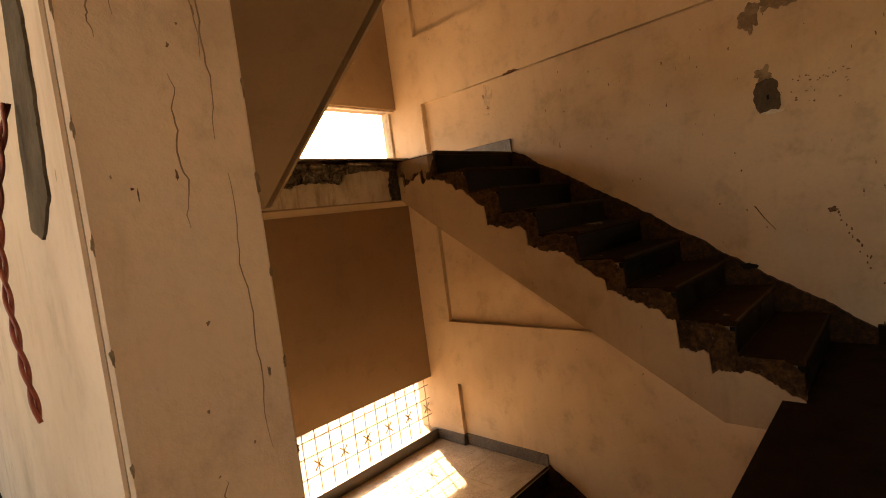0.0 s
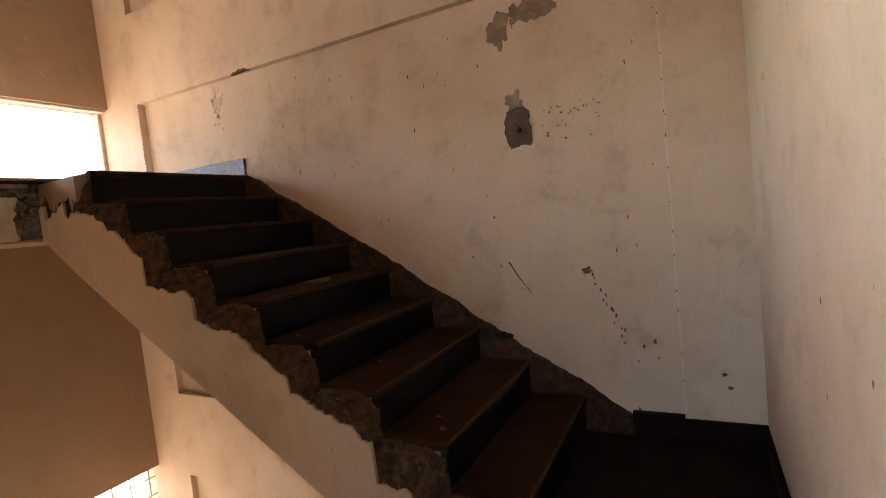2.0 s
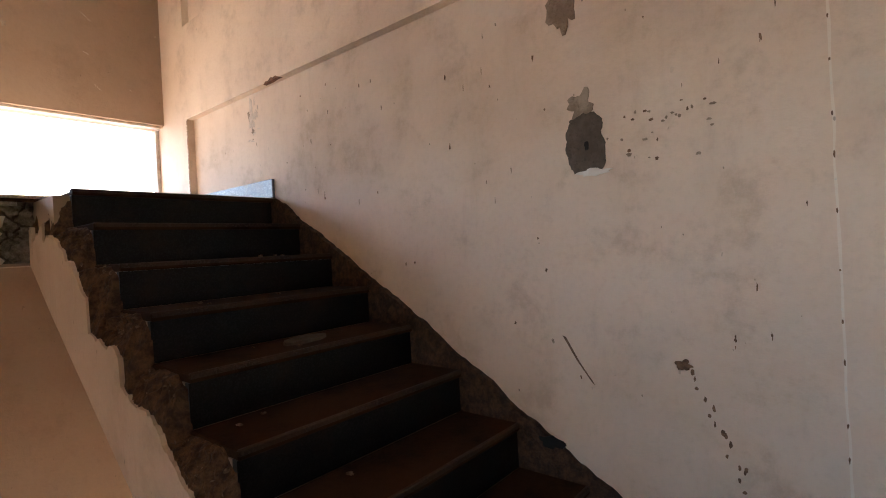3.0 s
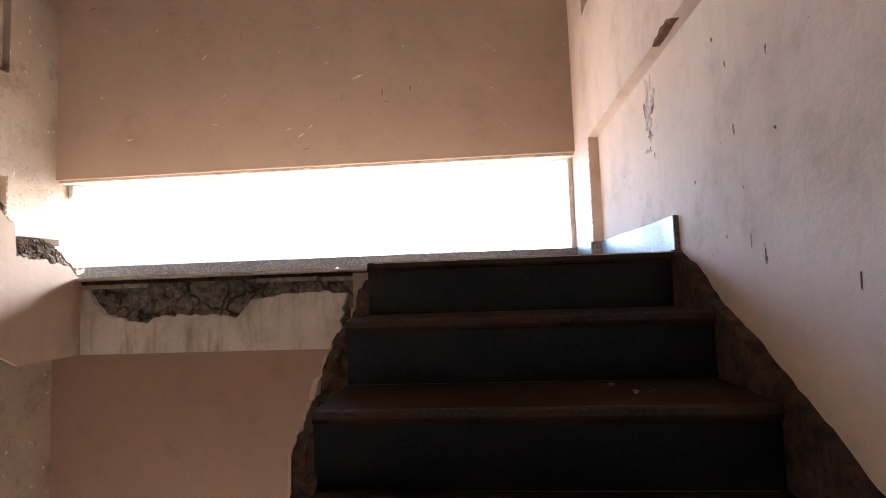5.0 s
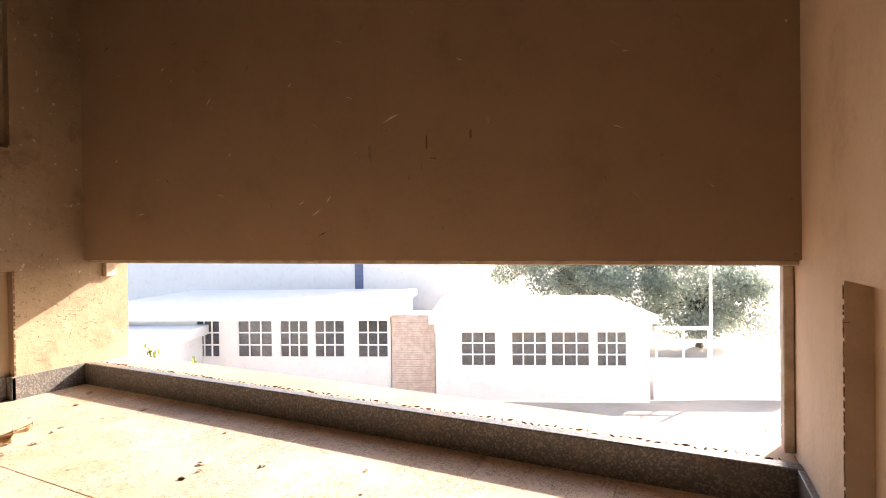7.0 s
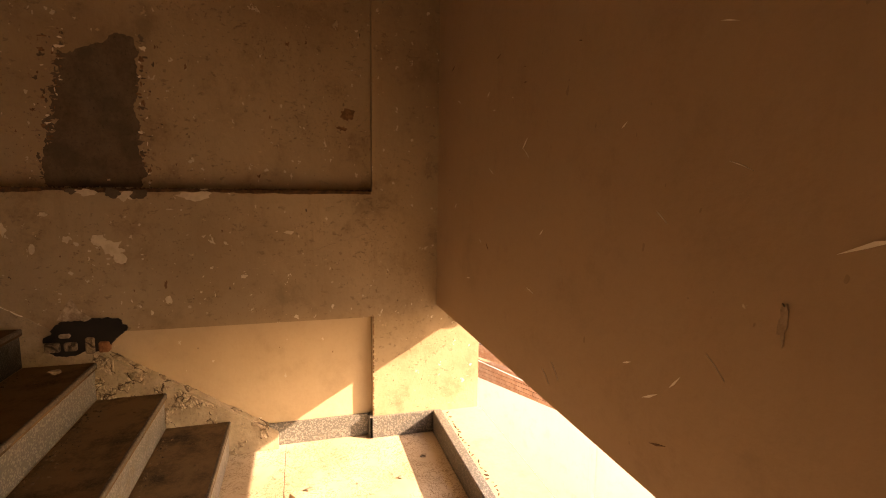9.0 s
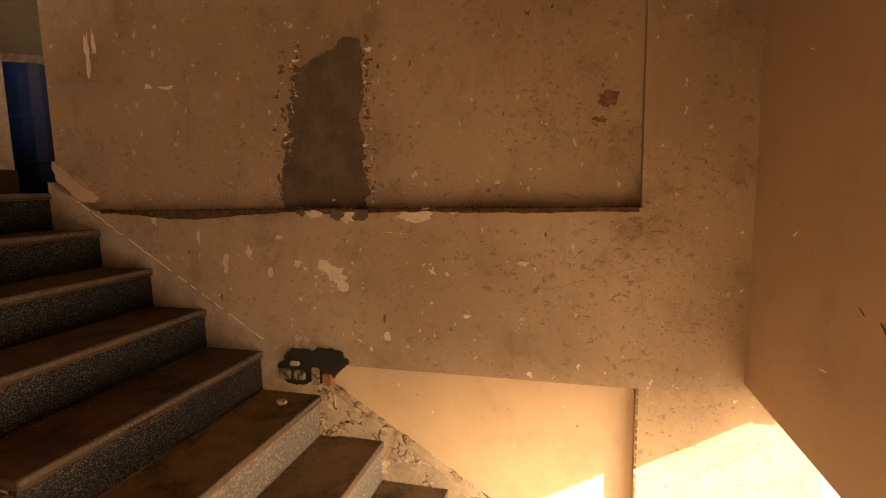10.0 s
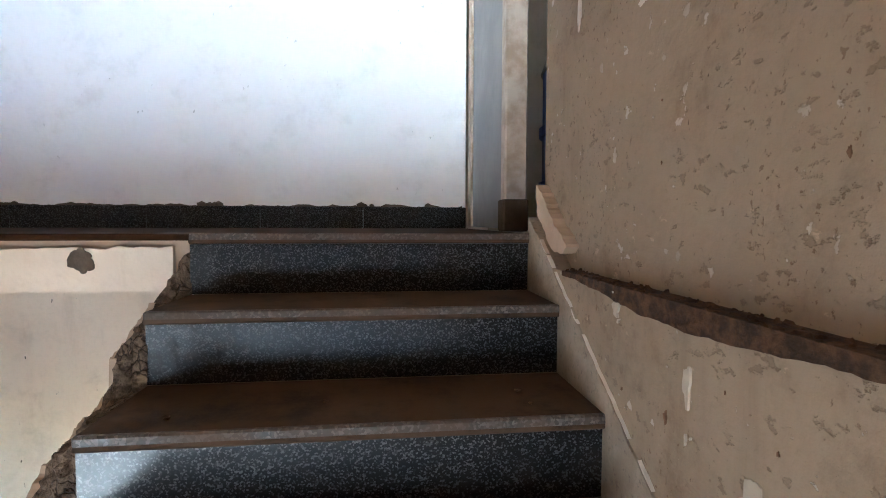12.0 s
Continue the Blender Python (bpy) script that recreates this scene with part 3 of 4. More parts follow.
M_RUST = plain("rust", (0.10, 0.04, 0.018), (0.20, 0.085, 0.035), 0.9, 40, bumps=0.4)
M_LIGHT = plain("bared_undercoat", (0.68, 0.60, 0.50), (0.78, 0.72, 0.64), 0.85, 18)
# broken electrical box hole, patched with cement
mark(wall_right, "cement_patch", ragged(blob(-1.975, -0.01, 0.068, 0.10, 1, 0.3, 24, square=0.5), 0.010, 2), RP, -0.004, 0.01, M_CEMENT, "dark cement patch over a lost switch box")
mark(wall_right, "bare_render", blob(-1.965, 0.12, 0.05, 0.055, 2, 0.7), RP, -0.003, 0.01, M_BARE)
mark(wall_right, "chip", blob(-1.98, -0.02, 0.008, 0.016, 3), RP, -0.006, 0.01, M_HOLE_SHADE)
mark(wall_right, "loose_plaster", blob(-2.0, -0.118, 0.06, 0.012, 4, 0.6), RP, -0.006, 0.01, M_LIGHT)
# lost plaster under the band
mark(wall_right, "bare_render", blob(-1.915, 0.50, 0.055, 0.085, 5, 0.8), RP, -0.0035, 0.01, M_BARE, "bare render where the plaster fell")
mark(wall_right, "bare_render", blob(-2.02, 0.55, 0.06, 0.05, 6, 0.8), RP, -0.003, 0.01, M_BARE)
mark(wall_right, "bare_render", blob(-2.14, 0.58, 0.085, 0.085, 7, 0.7), RP, -0.0035, 0.01, M_BARE)
mark(wall_right, "rust_chip", [(-0.02, 0.672), (-0.045, 0.686), (-0.07, 0.683), (-0.10, 0.697), (-0.125, 0.69), (-0.15, 0.694), (-0.19, 0.677), (-0.15, 0.679), (-0.1, 0.673)], RF, -0.004, 0.02, M_RUST, "rusty brown chip on the band edge")
M_FLAKE = plain("flaked_cream_paint", (0.50, 0.42, 0.32), (0.62, 0.54, 0.43), 0.85, 30)
M_WORN = plain("worn_grey_paint", (0.56, 0.45, 0.35), (0.66, 0.53, 0.41), 0.85, 30, bumps=0.2)
rw = random.Random(17)
for i in range(34):
    u = rw.random()
    mark(wall_right, "worn_patch", blob(0.215 + rw.gauss(0, 0.028), 0.635 - 0.26 * u, rw.uniform(0.003, 0.016), rw.uniform(0.006, 0.038) * (1.1 - u), i + 8, 1.0), RP, -0.0012 - 0.00004 * i, 0.01, M_WORN if i % 9 else M_BARE)
# scratches and drips
mark(wall_right, "scratch", [(-1.85, -0.70), (-1.862, -0.705), (-1.91, -0.79), (-1.965, -0.868), (-1.955, -0.86), (-1.90, -0.785)], RP, -0.003, 0.01, M_CHIP)
mark(wall_right, "chip", blob(-2.262, -0.765, 0.022, 0.016, 10, 0.6), RP, -0.004, 0.01, M_CHIP)
rs = random.Random(5)
for i in range(15):
    u = i / 14
    mark(wall_right, "drip", blob(-2.29 - 0.13 * u + rs.uniform(-0.015, 0.015), -0.79 - 0.33 * u + rs.uniform(-0.01, 0.01), rs.uniform(0.003, 0.006), rs.uniform(0.005, 0.011), i + 20, 0.5, 10), RP, -0.002, 0.01, M_CHIP)
for y, z, r in ((-2.55, -1.12, 0.011), (-2.50, -1.145, 0.009), (-2.56, -1.2, 0.006), (-2.42, -1.06, 0.007), (-2.47, -1.22, 0.006)):
    mark(wall_right, "chip", blob(y, z, r * 0.7, r, 41, 0.4, 12), RP, -0.003, 0.01, M_CHIP)
for y, z in ((-2.83, -1.25), (-2.85, -1.31)):
    mark(wall_right, "chip", blob(y, z, 0.012, 0.008, 43, 0.4, 12), RF, -0.003, 0.01, M_CHIP)
for i in range(26):
    mark(wall_right, "chip", blob(-2.10 - rs.random() * 0.28, -0.13 + rs.random() * 0.2, rs.uniform(0.003, 0.009), rs.uniform(0.002, 0.006), i + 60, 0.7, 12), RP, -0.002, 0.01, M_BARE if i % 3 else M_CHIP)
for i in range(80):
    y, z = rs.uniform(-2.6, 0.95), rs.uniform(-0.9, 0.62)
    if z < y * R / T + 0.2:
        continue
    mark(wall_right, "scuff", blob(y, z, rs.uniform(0.001, 0.004), rs.uniform(0.003, 0.014), i + 90, 1.0, 14), RP, -0.0015, 0.01, M_CHIP if i % 3 else M_BARE)
for i in range(24):
    z = -1.4 + 2.2 * (i + rs.random()) / 24
    mark(wall_right, "chipped_edge", blob(-2.662, z, 0.0022, rs.uniform(0.003, 0.012), i + 140, 0.6, 9), RF, -0.002, 0.01, M_CHIP if i % 3 else M_LIGHT)
# highlight on the column edge, painted as a thin pale strip
arris = [(-2.6605 + 0.0035 * noise.noise((z * 7, 2, 1)), z) for z in (-1.43 + 2.1 * k / 120 for k in range(121))]
mark(wall_right, "pale_arris", arris + [(a - 0.006 - 0.004 * noise.noise((b * 9, 5, 1)), b) for a, b in arris[::-1]], RF, -0.0012, 0.004, M_BACK, "pale strip painted as the lit edge of the column")
# dark spot painted as the shade of a small hole in the bed
mark(wall_right, "bed_hole_shade", ragged(blob(-1.80, -1.10, 0.05, 0.022, 71, 0.6, 20), 0.008, 4), on_x(0.018), -0.002, 0.01, M_HOLE_SHADE)
for i in range(34):
    z = 0.12 + 0.55 * (i + rs.random()) / 34
    mark(wall_right, "chipped_edge", blob(1.022, z, 0.004, rs.uniform(0.004, 0.014), i + 180, 0.5, 8), RF, -0.0015, 0.01, M_CHIP)
    mark(wall_left, "chipped_edge", blob(1.072, z, 0.004, rs.uniform(0.004, 0.012), i + 230, 0.5, 8), LF, -0.01, 0.0015, M_CHIP)

# left wall: cement patch with ragged paint, flakes, crack, broken hole
mark(wall_left, "cement_patch", ragged([(-0.345, 1.318), (-0.35, 1.42), (-0.335, 1.5), (-0.345, 1.58), (-0.30, 1.66), (-0.31, 1.74), (-0.265, 1.80), (-0.285, 1.88), (-0.20, 1.90), (-0.15, 1.93), (-0.09, 1.945), (-0.05, 1.99), (0.005, 1.975), (0.035, 1.96), (0.03, 1.88), (0.035, 1.76), (0.01, 1.66), (0.03, 1.58), (0.02, 1.48), (0.045, 1.40), (0.02, 1.318)], 0.018, 6), LP, -0.01, 0.003, M_CEMENT, "dark cement strip where a pipe was chased out")
for i in range(260):
    u = i / 260
    z = 1.33 + 0.66 * u + rs.uniform(-0.01, 0.01)
    left = i % 3
    yl = -0.335 + 0.10 * u if left else 0.02 + 0.02 * u
    yl += (-1 if left else 1) * abs(rs.gauss(0, 0.035)) + rs.uniform(-0.006, 0.008)
    big = rs.random() ** 2
    mark(wall_left, "ragged_paint", blob(yl, z, 0.002 + 0.013 * big, 0.002 + 0.010 * rs.random() ** 2, i + 300, 1.2, 16), LP, -0.01, 0.0026 + 0.000006 * i, (M_CEMENT, M_BARE, M_CHIP, M_CEMENT, M_BARE)[i % 5] if i % 8 else M_LIGHT)
for i in range(150):
    y, z = rs.uniform(-1.25, 1.0), rs.uniform(0.35, 2.1)
    if z < R + (YB - y) / T * R + 0.08 or abs(z - 1.31) < 0.03:
        continue
    r_ = 0.0015 + 0.006 * rs.random() ** 3
    mark(wall_left, "flaked_spot", blob(y, z, r_, r_ * rs.uniform(0.8, 2.6), i + 600, 1.3, 14), LF if 0.67 < z < 1.31 else LP, -0.01, 0.0012 + 0.000004 * i, M_FLAKE if i % 3 else M_CHIP)
for y, z, ry, rz, k in ((-0.10, 1.05, 0.055, 0.05, 1), (-0.15, 1.085, 0.035, 0.03, 2), (-0.07, 1.00, 0.03, 0.035, 3), (-0.62, 1.09, 0.022, 0.05, 4), (-0.50, 1.13, 0.016, 0.035, 5), (-0.27, 1.09, 0.02, 0.02, 6),
                        (0.25, 1.285, 0.08, 0.028, 7), (-0.18, 1.295, 0.05, 0.022, 8), (-0.03, 1.282, 0.035, 0.032, 9), (-0.35, 1.20, 0.02, 0.012, 10), (0.66, 1.11, 0.03, 0.012, 11), (-0.40, 1.05, 0.012, 0.03, 12),
                        (-0.75, 1.20, 0.012, 0.04, 13), (-0.98, 1.27, 0.015, 0.02, 14), (0.12, 0.80, 0.016, 0.022, 15), (0.45, 0.9, 0.02, 0.012, 16)):
    mark(wall_left, "flaked_spot", ragged(blob(y, z, ry * 0.75, rz * 0.75, k + 400, 0.7, 20), 0.2 * min(ry, rz), k, 0.006), LF, -0.01, 0.0014 + 0.0002 * k, M_FLAKE, "pale undercoat where paint flaked off")
    for i in range(3):
        mark(wall_left, "flaked_spot", blob(y + rs.gauss(0, ry * 1.1), z + rs.gauss(0, rz * 1.1), ry * rs.uniform(0.05, 0.22), rz * rs.uniform(0.05, 0.22), k * 5 + i, 1.0, 14), LF, -0.01, 0.0012 + 0.0002 * k + 0.00003 * i, M_FLAKE)
for y, z, ry, rz, k in ((-0.08, 1.294, 0.03, 0.022, 1), (0.02, 1.29, 0.03, 0.024, 2), (-0.24, 1.30, 0.02, 0.012, 3)):
    mark(wall_left, "chip", blob(y, z, ry, rz, k + 430, 0.6), LF, -0.01, 0.0035, M_CEMENT)
for y, z, ry, rz, k in ((0.95, 1.69, 0.035, 0.03, 1), (0.925, 1.62, 0.02, 0.012, 2), (-1.32, 2.03, 0.014, 0.09, 3), (-1.28, 2.07, 0.01, 0.05, 4), (-0.9, 1.85, 0.03, 0.008, 5), (-1.0, 1.86, 0.02, 0.01, 6)):
    mark(wall_left, "flaked_spot", blob(y, z, ry, rz, k + 450, 0.8), LP, -0.01, 0.002, M_CHIP if k < 3 else M_LIGHT)
mark(wall_left, "loose_plaster", ragged([(-1.565, 1.55), (-1.50, 1.52), (-1.40, 1.43), (-1.33, 1.40), (-1.30, 1.37), (-1.34, 1.352), (-1.43, 1.36), (-1.50, 1.43), (-1.56, 1.47)], 0.012, 3), LP, 0.0, 0.035, M_STRINGER, "loose plaster wedge above the top step")
crack = [(0.42 + 0.016 * i, 0.915 + 0.0048 * i + 0.012 * noise.noise((i * 0.6, 1, 2))) for i in range(40)]
mark(wall_left, "crack", crack + [(a, b - 0.0018) for a, b in crack[::-1]], LF, -0.01, 0.0012, M_BARE, "thin brown crack")
# torn ledge of the upper panel
bm = bmesh.new()
for i in range(420):
    y = -1.3 + 2.36 * i / 419
    s = random.uniform(0.002, 0.006)
    m = Matrix.LocRotScale((-D - random.uniform(0.0, 0.045), y, 1.312 + 0.002), Euler((random.uniform(0, 6), random.uniform(0, 6), 0)), (s, s * 1.6, s * 0.45))
    bmesh.ops.create_icosphere(bm, subdivisions=1, radius=1, matrix=m)
part("ledge_dust", bm, M_TORN, wall_left)
lo = [(a, b - 0.022 * math.exp(-((a + 0.75) / 0.3) ** 2)) for a, b in jag(-1.28, 1.06, 1.300, 0.009, 12, 0.014, 6)]
mark(wall_left, "torn_ledge", [(-1.28, 1.3145)] + [(a, min(b, 1.311)) for a, b in lo] + [(1.06, 1.3145)], LF, -0.045, 0.0022, M_TORN, "crumbled brown edge of the panel ledge")
# broken hole by the fourth step: cavity shade as a dark plate, bricks and mortar lumps
M_BRICKRED = crumbly("old_red_brick", (0.20, 0.08, 0.035), (0.32, 0.15, 0.075), 30, 0.5)
hole = tagged(part("wall_hole", prism(ragged(blob(-0.24, 0.655, 0.15, 0.085, 500, 0.5, 26, square=0.3), 0.016, 8), LF, -0.02, 0.012), M_HOLE_SHADE), "broken hole in the plaster with bared bricks, its shade a dark plate", "wall hole", kind="structure")
for y, z, a, b, mt in ((-0.35, 0.61, 0.03, 0.022, M_LOSS), (-0.28, 0.61, 0.026, 0.02, M_LOSS), (-0.205, 0.61, 0.018, 0.038, M_LOSS), (-0.15, 0.60, 0.022, 0.025, M_BRICKRED), (-0.30, 0.66, 0.022, 0.010, M_EDGE)):
    part("brick", bbox(-D - 0.01, y - a, z - b, -D + 0.024, y + a, z + b, 0.006, 1), mt, hole)
mark(wall_left, "bare_render", [(-0.33, 0.73), (-0.30, 0.78), (-0.27, 0.83), (-0.245, 0.77), (-0.20, 0.735), (-0.13, 0.71), (-0.2, 0.71)], LF, -0.01, 0.004, M_EDGE)
# broken masonry beside the lowest steps, and the pale upper edge of the lost skirting
ny, nz = 96, 26
bm = bmesh.new()
grid = []
for i in range(ny + 1):
    y = -0.20 + 0.74 * i / ny
    line_z = R + (YB - y) / T * R
    hi = line_z + 0.062 + 0.012 * noise.noise((y * 14, 3, 1)) + 0.006 * noise.noise((y * 50, 3, 1))
    col = []
    for j in range(nz + 1):
        z = hi - 0.26 * j / nz
        q = noise.noise((y * 16, z * 20, 2)) + 0.6 * noise.noise((y * 44, z * 50, 4)) + 0.4 * noise.noise((y * 110, z * 110, 6)) + 0.9 * (noise.cell((y * 13 + 0.5 * math.floor(z * 15), z * 15, 1)) - 0.5)
        col.append(bm.verts.new((-D + 0.008 + 0.013 * q, y, z)) if j else bm.verts.new((-D - REC - 0.002, y, z + 0.004)))
    grid.append(col)
for i in range(ny):
    for j in range(nz):
        bm.faces.new((grid[i][j], grid[i][j + 1], grid[i + 1][j + 1], grid[i + 1][j]))
bmesh.ops.recalc_face_normals(bm, faces=bm.faces[:])
part("crumbled_mortar", bm, M_LUMPS, wall_left, "crumbled pale masonry beside the lowest steps")
for i in range(16):
    ya = -1.46 + 1.02 * (i + 0.2 * rs.random()) / 16
    ln, th = rs.uniform(0.03, 0.07), rs.uniform(0.0012, 0.0045)
    pts = [(ya + ln * k / 8, R + (YB - ya - ln * k / 8) / T * R + 0.066 + 0.004 * noise.noise(((ya + ln * k / 8) * 30, 2, 7))) for k in range(9)]
    mark(wall_left, "pale_arris", pts + [(a, b - th * math.sin(math.pi * (0.08 + 0.84 * k / 8))) for k, (a, b) in list(enumerate(pts))[::-1]], LF, -0.004, 0.007, M_LIGHT)

# window wall: scratches
WF = on_y(YW)
for x, z, dx, dz, mt in ((-1.19, 1.158, 0.004, 0.02, M_CHIP), (-1.007, 1.175, 0.004, 0.016, M_CHIP), (-1.215, 1.085, 0.002, 0.02, M_BARE), (-1.16, 1.10, 0.011, 0.0022, M_CHIP), (-1.45, 1.15, 0.007, 0.03, M_BARE), (-0.93, 1.22, 0.012, 0.02, M_BARE)):
    mark(wall_window, "scuff", blob(x, z, dx, dz, x * 9, 0.9, 22), WF, -0.0025, 0.01, mt)
for i in range(44):
    x, z, w, l = rs.uniform(-3.3, -0.1), rs.uniform(0.75, 2.0), rs.uniform(-0.9, 0.9), rs.uniform(0.006, 0.03)
    c, q = math.cos(w) * l, math.sin(w) * l
    mark(wall_window, "scratch", [(x - c, z - q), (x, z - q * 0.2 - 0.0015), (x + c, z + q), (x, z + 0.002)], WF, -0.0015, 0.01, M_LIGHT if i % 4 else M_CHIP)
mark(wall_window, "scratch", [(-1.385, 1.26), (-1.35, 1.272), (-1.31, 1.288), (-1.34, 1.283)], WF, -0.002, 0.01, M_LIGHT)

# timber remains round the window opening
frame_ = tagged(new("window_1"), "open window band without glass, remains of a cream timber frame", "window", kind="structure")
part("head_strip", bbox(-D + 0.002, YW + 0.03, LINTEL - 0.018, -0.002, YW + 0.09, LINTEL - 0.0005, 0.003, 1), M_WOOD, frame_)
part("jamb_strip", bbox(-D + 0.002, YW + 0.10, LINTEL - 0.10, -D + 0.035, YW + 0.16, LINTEL - 0.02, 0.003, 1), M_WOOD, frame_)
part("jamb_strip", bbox(-0.03, YW + 0.10, CURB, -0.002, YW + 0.16, LINTEL - 0.02, 0.003, 1), M_WOOD, frame_)
bm = bmesh.new()
for i in range(120):
    x = -D + 0.05 + (D - 0.1) * i / 119
    s = random.uniform(0.003, 0.009)
    bmesh.ops.create_icosphere(bm, subdivisions=1, radius=1, matrix=Matrix.LocRotScale((x, YW + random.uniform(0.04, 0.06), CURB - 0.003), Euler((0, 0, random.uniform(0, 3))), (s * 1.8, s * 0.5, s * 0.5)))
part("broken_bedding", bm, M_CORE, frame_)

# lower window with its iron grille
grille = tagged(new("window_2"), "window band with a bent cream iron grille", "window", kind="structure")


def rod(bm, a, b, r, n=6):
    a, b = Vector(a), Vector(b)
    d = b - a
    m = Matrix.Translation((a + b) / 2) @ d.to_track_quat("Z", "Y").to_matrix().to_4x4()
    bmesh.ops.create_cone(bm, cap_ends=True, segments=n, radius1=r, radius2=r, depth=d.length, matrix=m)


zl = -STOREY
for i in range(24):
    x = -D + 0.1 + i * 0.142
    bm = bmesh.new()
    rod(bm, (x, YW + 0.08, zl + CURB - 0.012), (x + random.uniform(-0.01, 0.01), YW + 0.08, zl + LINTEL), 0.006)
    if i % 2:
        rod(bm, (x - 0.045, YW + 0.082, zl + 0.30), (x + 0.045, YW + 0.082, zl + 0.40), 0.008)
        rod(bm, (x + 0.045, YW + 0.082, zl + 0.30), (x - 0.045, YW + 0.082, zl + 0.40), 0.008)
    part("grille_bar", bm, M_IRON, grille)
for z in (0.26, 0.45, 0.6):
    bm = bmesh.new()
    rod(bm, (-D, YW + 0.08, zl + z), (0, YW + 0.08, zl + z), 0.006)
    part("grille_rail", bm, M_IRON, grille)

# ---- upper landing: skirting, door ----
skirt = tagged(new("baseboard"), "black stone skirting with ragged plaster above", "skirting", kind="structure")
for a, b in ((-D, -2.86), (-2.858, -2.32), (-2.318, -1.75), (-1.748, -1.1), (-1.098, -0.4), (-0.398, 0)):
    part("skirting_stone", bbox(a, YK2, F2, b, YK2 + 0.018, F2 + 0.115, 0.002, 1), M_RISER, skirt)
up = jag(-D + 0.02, -0.02, F2 + 0.122, 0.012, 9, 0.015, 11)
part("ragged_plaster", prism([(-D + 0.02, F2 + 0.113)] + up + [(-0.02, F2 + 0.113)], on_y(YK2), 0.001, 0.014), M_CEMENT, skirt)
lump = bmesh.new()
for i in range(16):
    x = -3.3 + random.random() * 3.1
    s = random.uniform(0.012, 0.03)
    bmesh.ops.create_icosphere(lump, subdivisions=1, radius=1, matrix=Matrix.LocRotScale((x, YK2 + 0.005, F2 + 0.122), Euler((0, 0, 0)), (s, 0.012, s * 0.7)))
part("mortar_lumps", lump, M_CEMENT, skirt)
door = tagged(new("door_1"), "grey painted steel door standing closed beside the landing", "door", kind="structure")
part("door_leaf", bbox(-D - 0.06, YK2 + 0.03, F2 + 0.01, -D - 0.02, -1.96, 3.49, 0.004, 1), M_GREY, door)
part("door_stile", bbox(-D - 0.021, YK2 + 0.03, F2 + 0.01, -D - 0.008, YK2 + 0.13, 3.49, 0.003, 1), M_WOOD, door)
part("door_post", bbox(-D - 0.08, -1.955, F2, -D + 0.004, -1.885, 3.49, 0.006, 1), M_WOOD, door, "chipped cream door post")
part("post_base", bbox(-D - 0.085, -1.965, F2 + 0.001, -D + 0.012, -1.875, F2 + 0.12, 0.006, 1), M_CEMENT, door)

low_skirt = tagged(new("baseboard"), "black stone skirting round the lower landing", "skirting", kind="structure")
part("skirting_stone", bbox(-0.018, YK + 0.0185, F1, 0, -2.6605, F1 + 0.11, 0.002, 1), M_DARKFLOOR, low_skirt)
part("skirting_stone", bbox(0.012, -2.66, F1 - 0.04, REC, -8.9 * T + 0.02, F1 + 0.11, 0.002, 1), M_DARKFLOOR, low_skirt)
part("skirting_stone", bbox(-D, YK, F1, 0, YK + 0.018, F1 + 0.11, 0.002, 1), M_DARKFLOOR, low_skirt)

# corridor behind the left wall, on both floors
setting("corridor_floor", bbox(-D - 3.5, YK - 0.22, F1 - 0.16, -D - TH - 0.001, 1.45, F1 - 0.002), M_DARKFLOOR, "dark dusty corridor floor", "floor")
setting("corridor_floor_upper", bbox(-D - 3.5, YK - 0.22, F2 - 0.16, -D - TH - 0.001, 1.45, F2), M_CEIL, "concrete slab over the corridor", "floor")
setting("corridor_wall_end", bbox(-D - 3.5, 1.45, GROUND, -D - TH - 0.001, YO, TOP), M_BACK, "pale corridor end wall")
setting("corridor_wall_south", bbox(-D - 3.5, YK - 0.44, GROUND, -D, YK - 0.2205, TOP), M_BACK, "pale corridor wall")
# unseen west wall, its added gap sized to let daylight reach the doorway
setting("light_opening_base", bbox(-D - 3.7, YK - 0.44, GROUND, -D - 3.5, YO, F1 + 0.5), M_BACK, "unseen pale wall below the added light opening")
setting("light_opening_head", bbox(-D - 3.7, YK - 0.44, F2 - 0.2, -D - 3.5, YO, TOP), M_BACK, "unseen pale wall above the added light opening")
# added wall whose dark colour gives the door gap its shade
setting("gap_shade_wall", bbox(-D - 1.6, YK - 0.22, F2, -D - 1.5, 1.0, TOP), M_UNLIT, "added wall behind the upper door, coloured as the unlit gap")
drum = thing("plastic_drum", "blue plastic water drum behind the grey door", "drum", (-D - 0.55, -2.3, F2))
bm = bmesh.new()
bmesh.ops.create_cone(bm, cap_ends=True, segments=32, radius1=0.27, radius2=0.27, depth=0.72, matrix=Matrix.Translation((0, 0, 0.36)))
part("body", bm, M_BLUE, drum)
for z in (0.2, 0.45):
    bm = bmesh.new()
    bmesh.ops.create_cone(bm, cap_ends=True, segments=32, radius1=0.285, radius2=0.285, depth=0.04, matrix=Matrix.Translation((0, 0, z)))
    part("hoop", bm, M_BLUE, drum)
bm = bmesh.new()
bmesh.ops.create_cone(bm, cap_ends=True, segments=32, radius1=0.28, radius2=0.26, depth=0.05, matrix=Matrix.Translation((0, 0, 0.745)))
part("lid", bm, M_STONE, drum, "dusty pale lid")

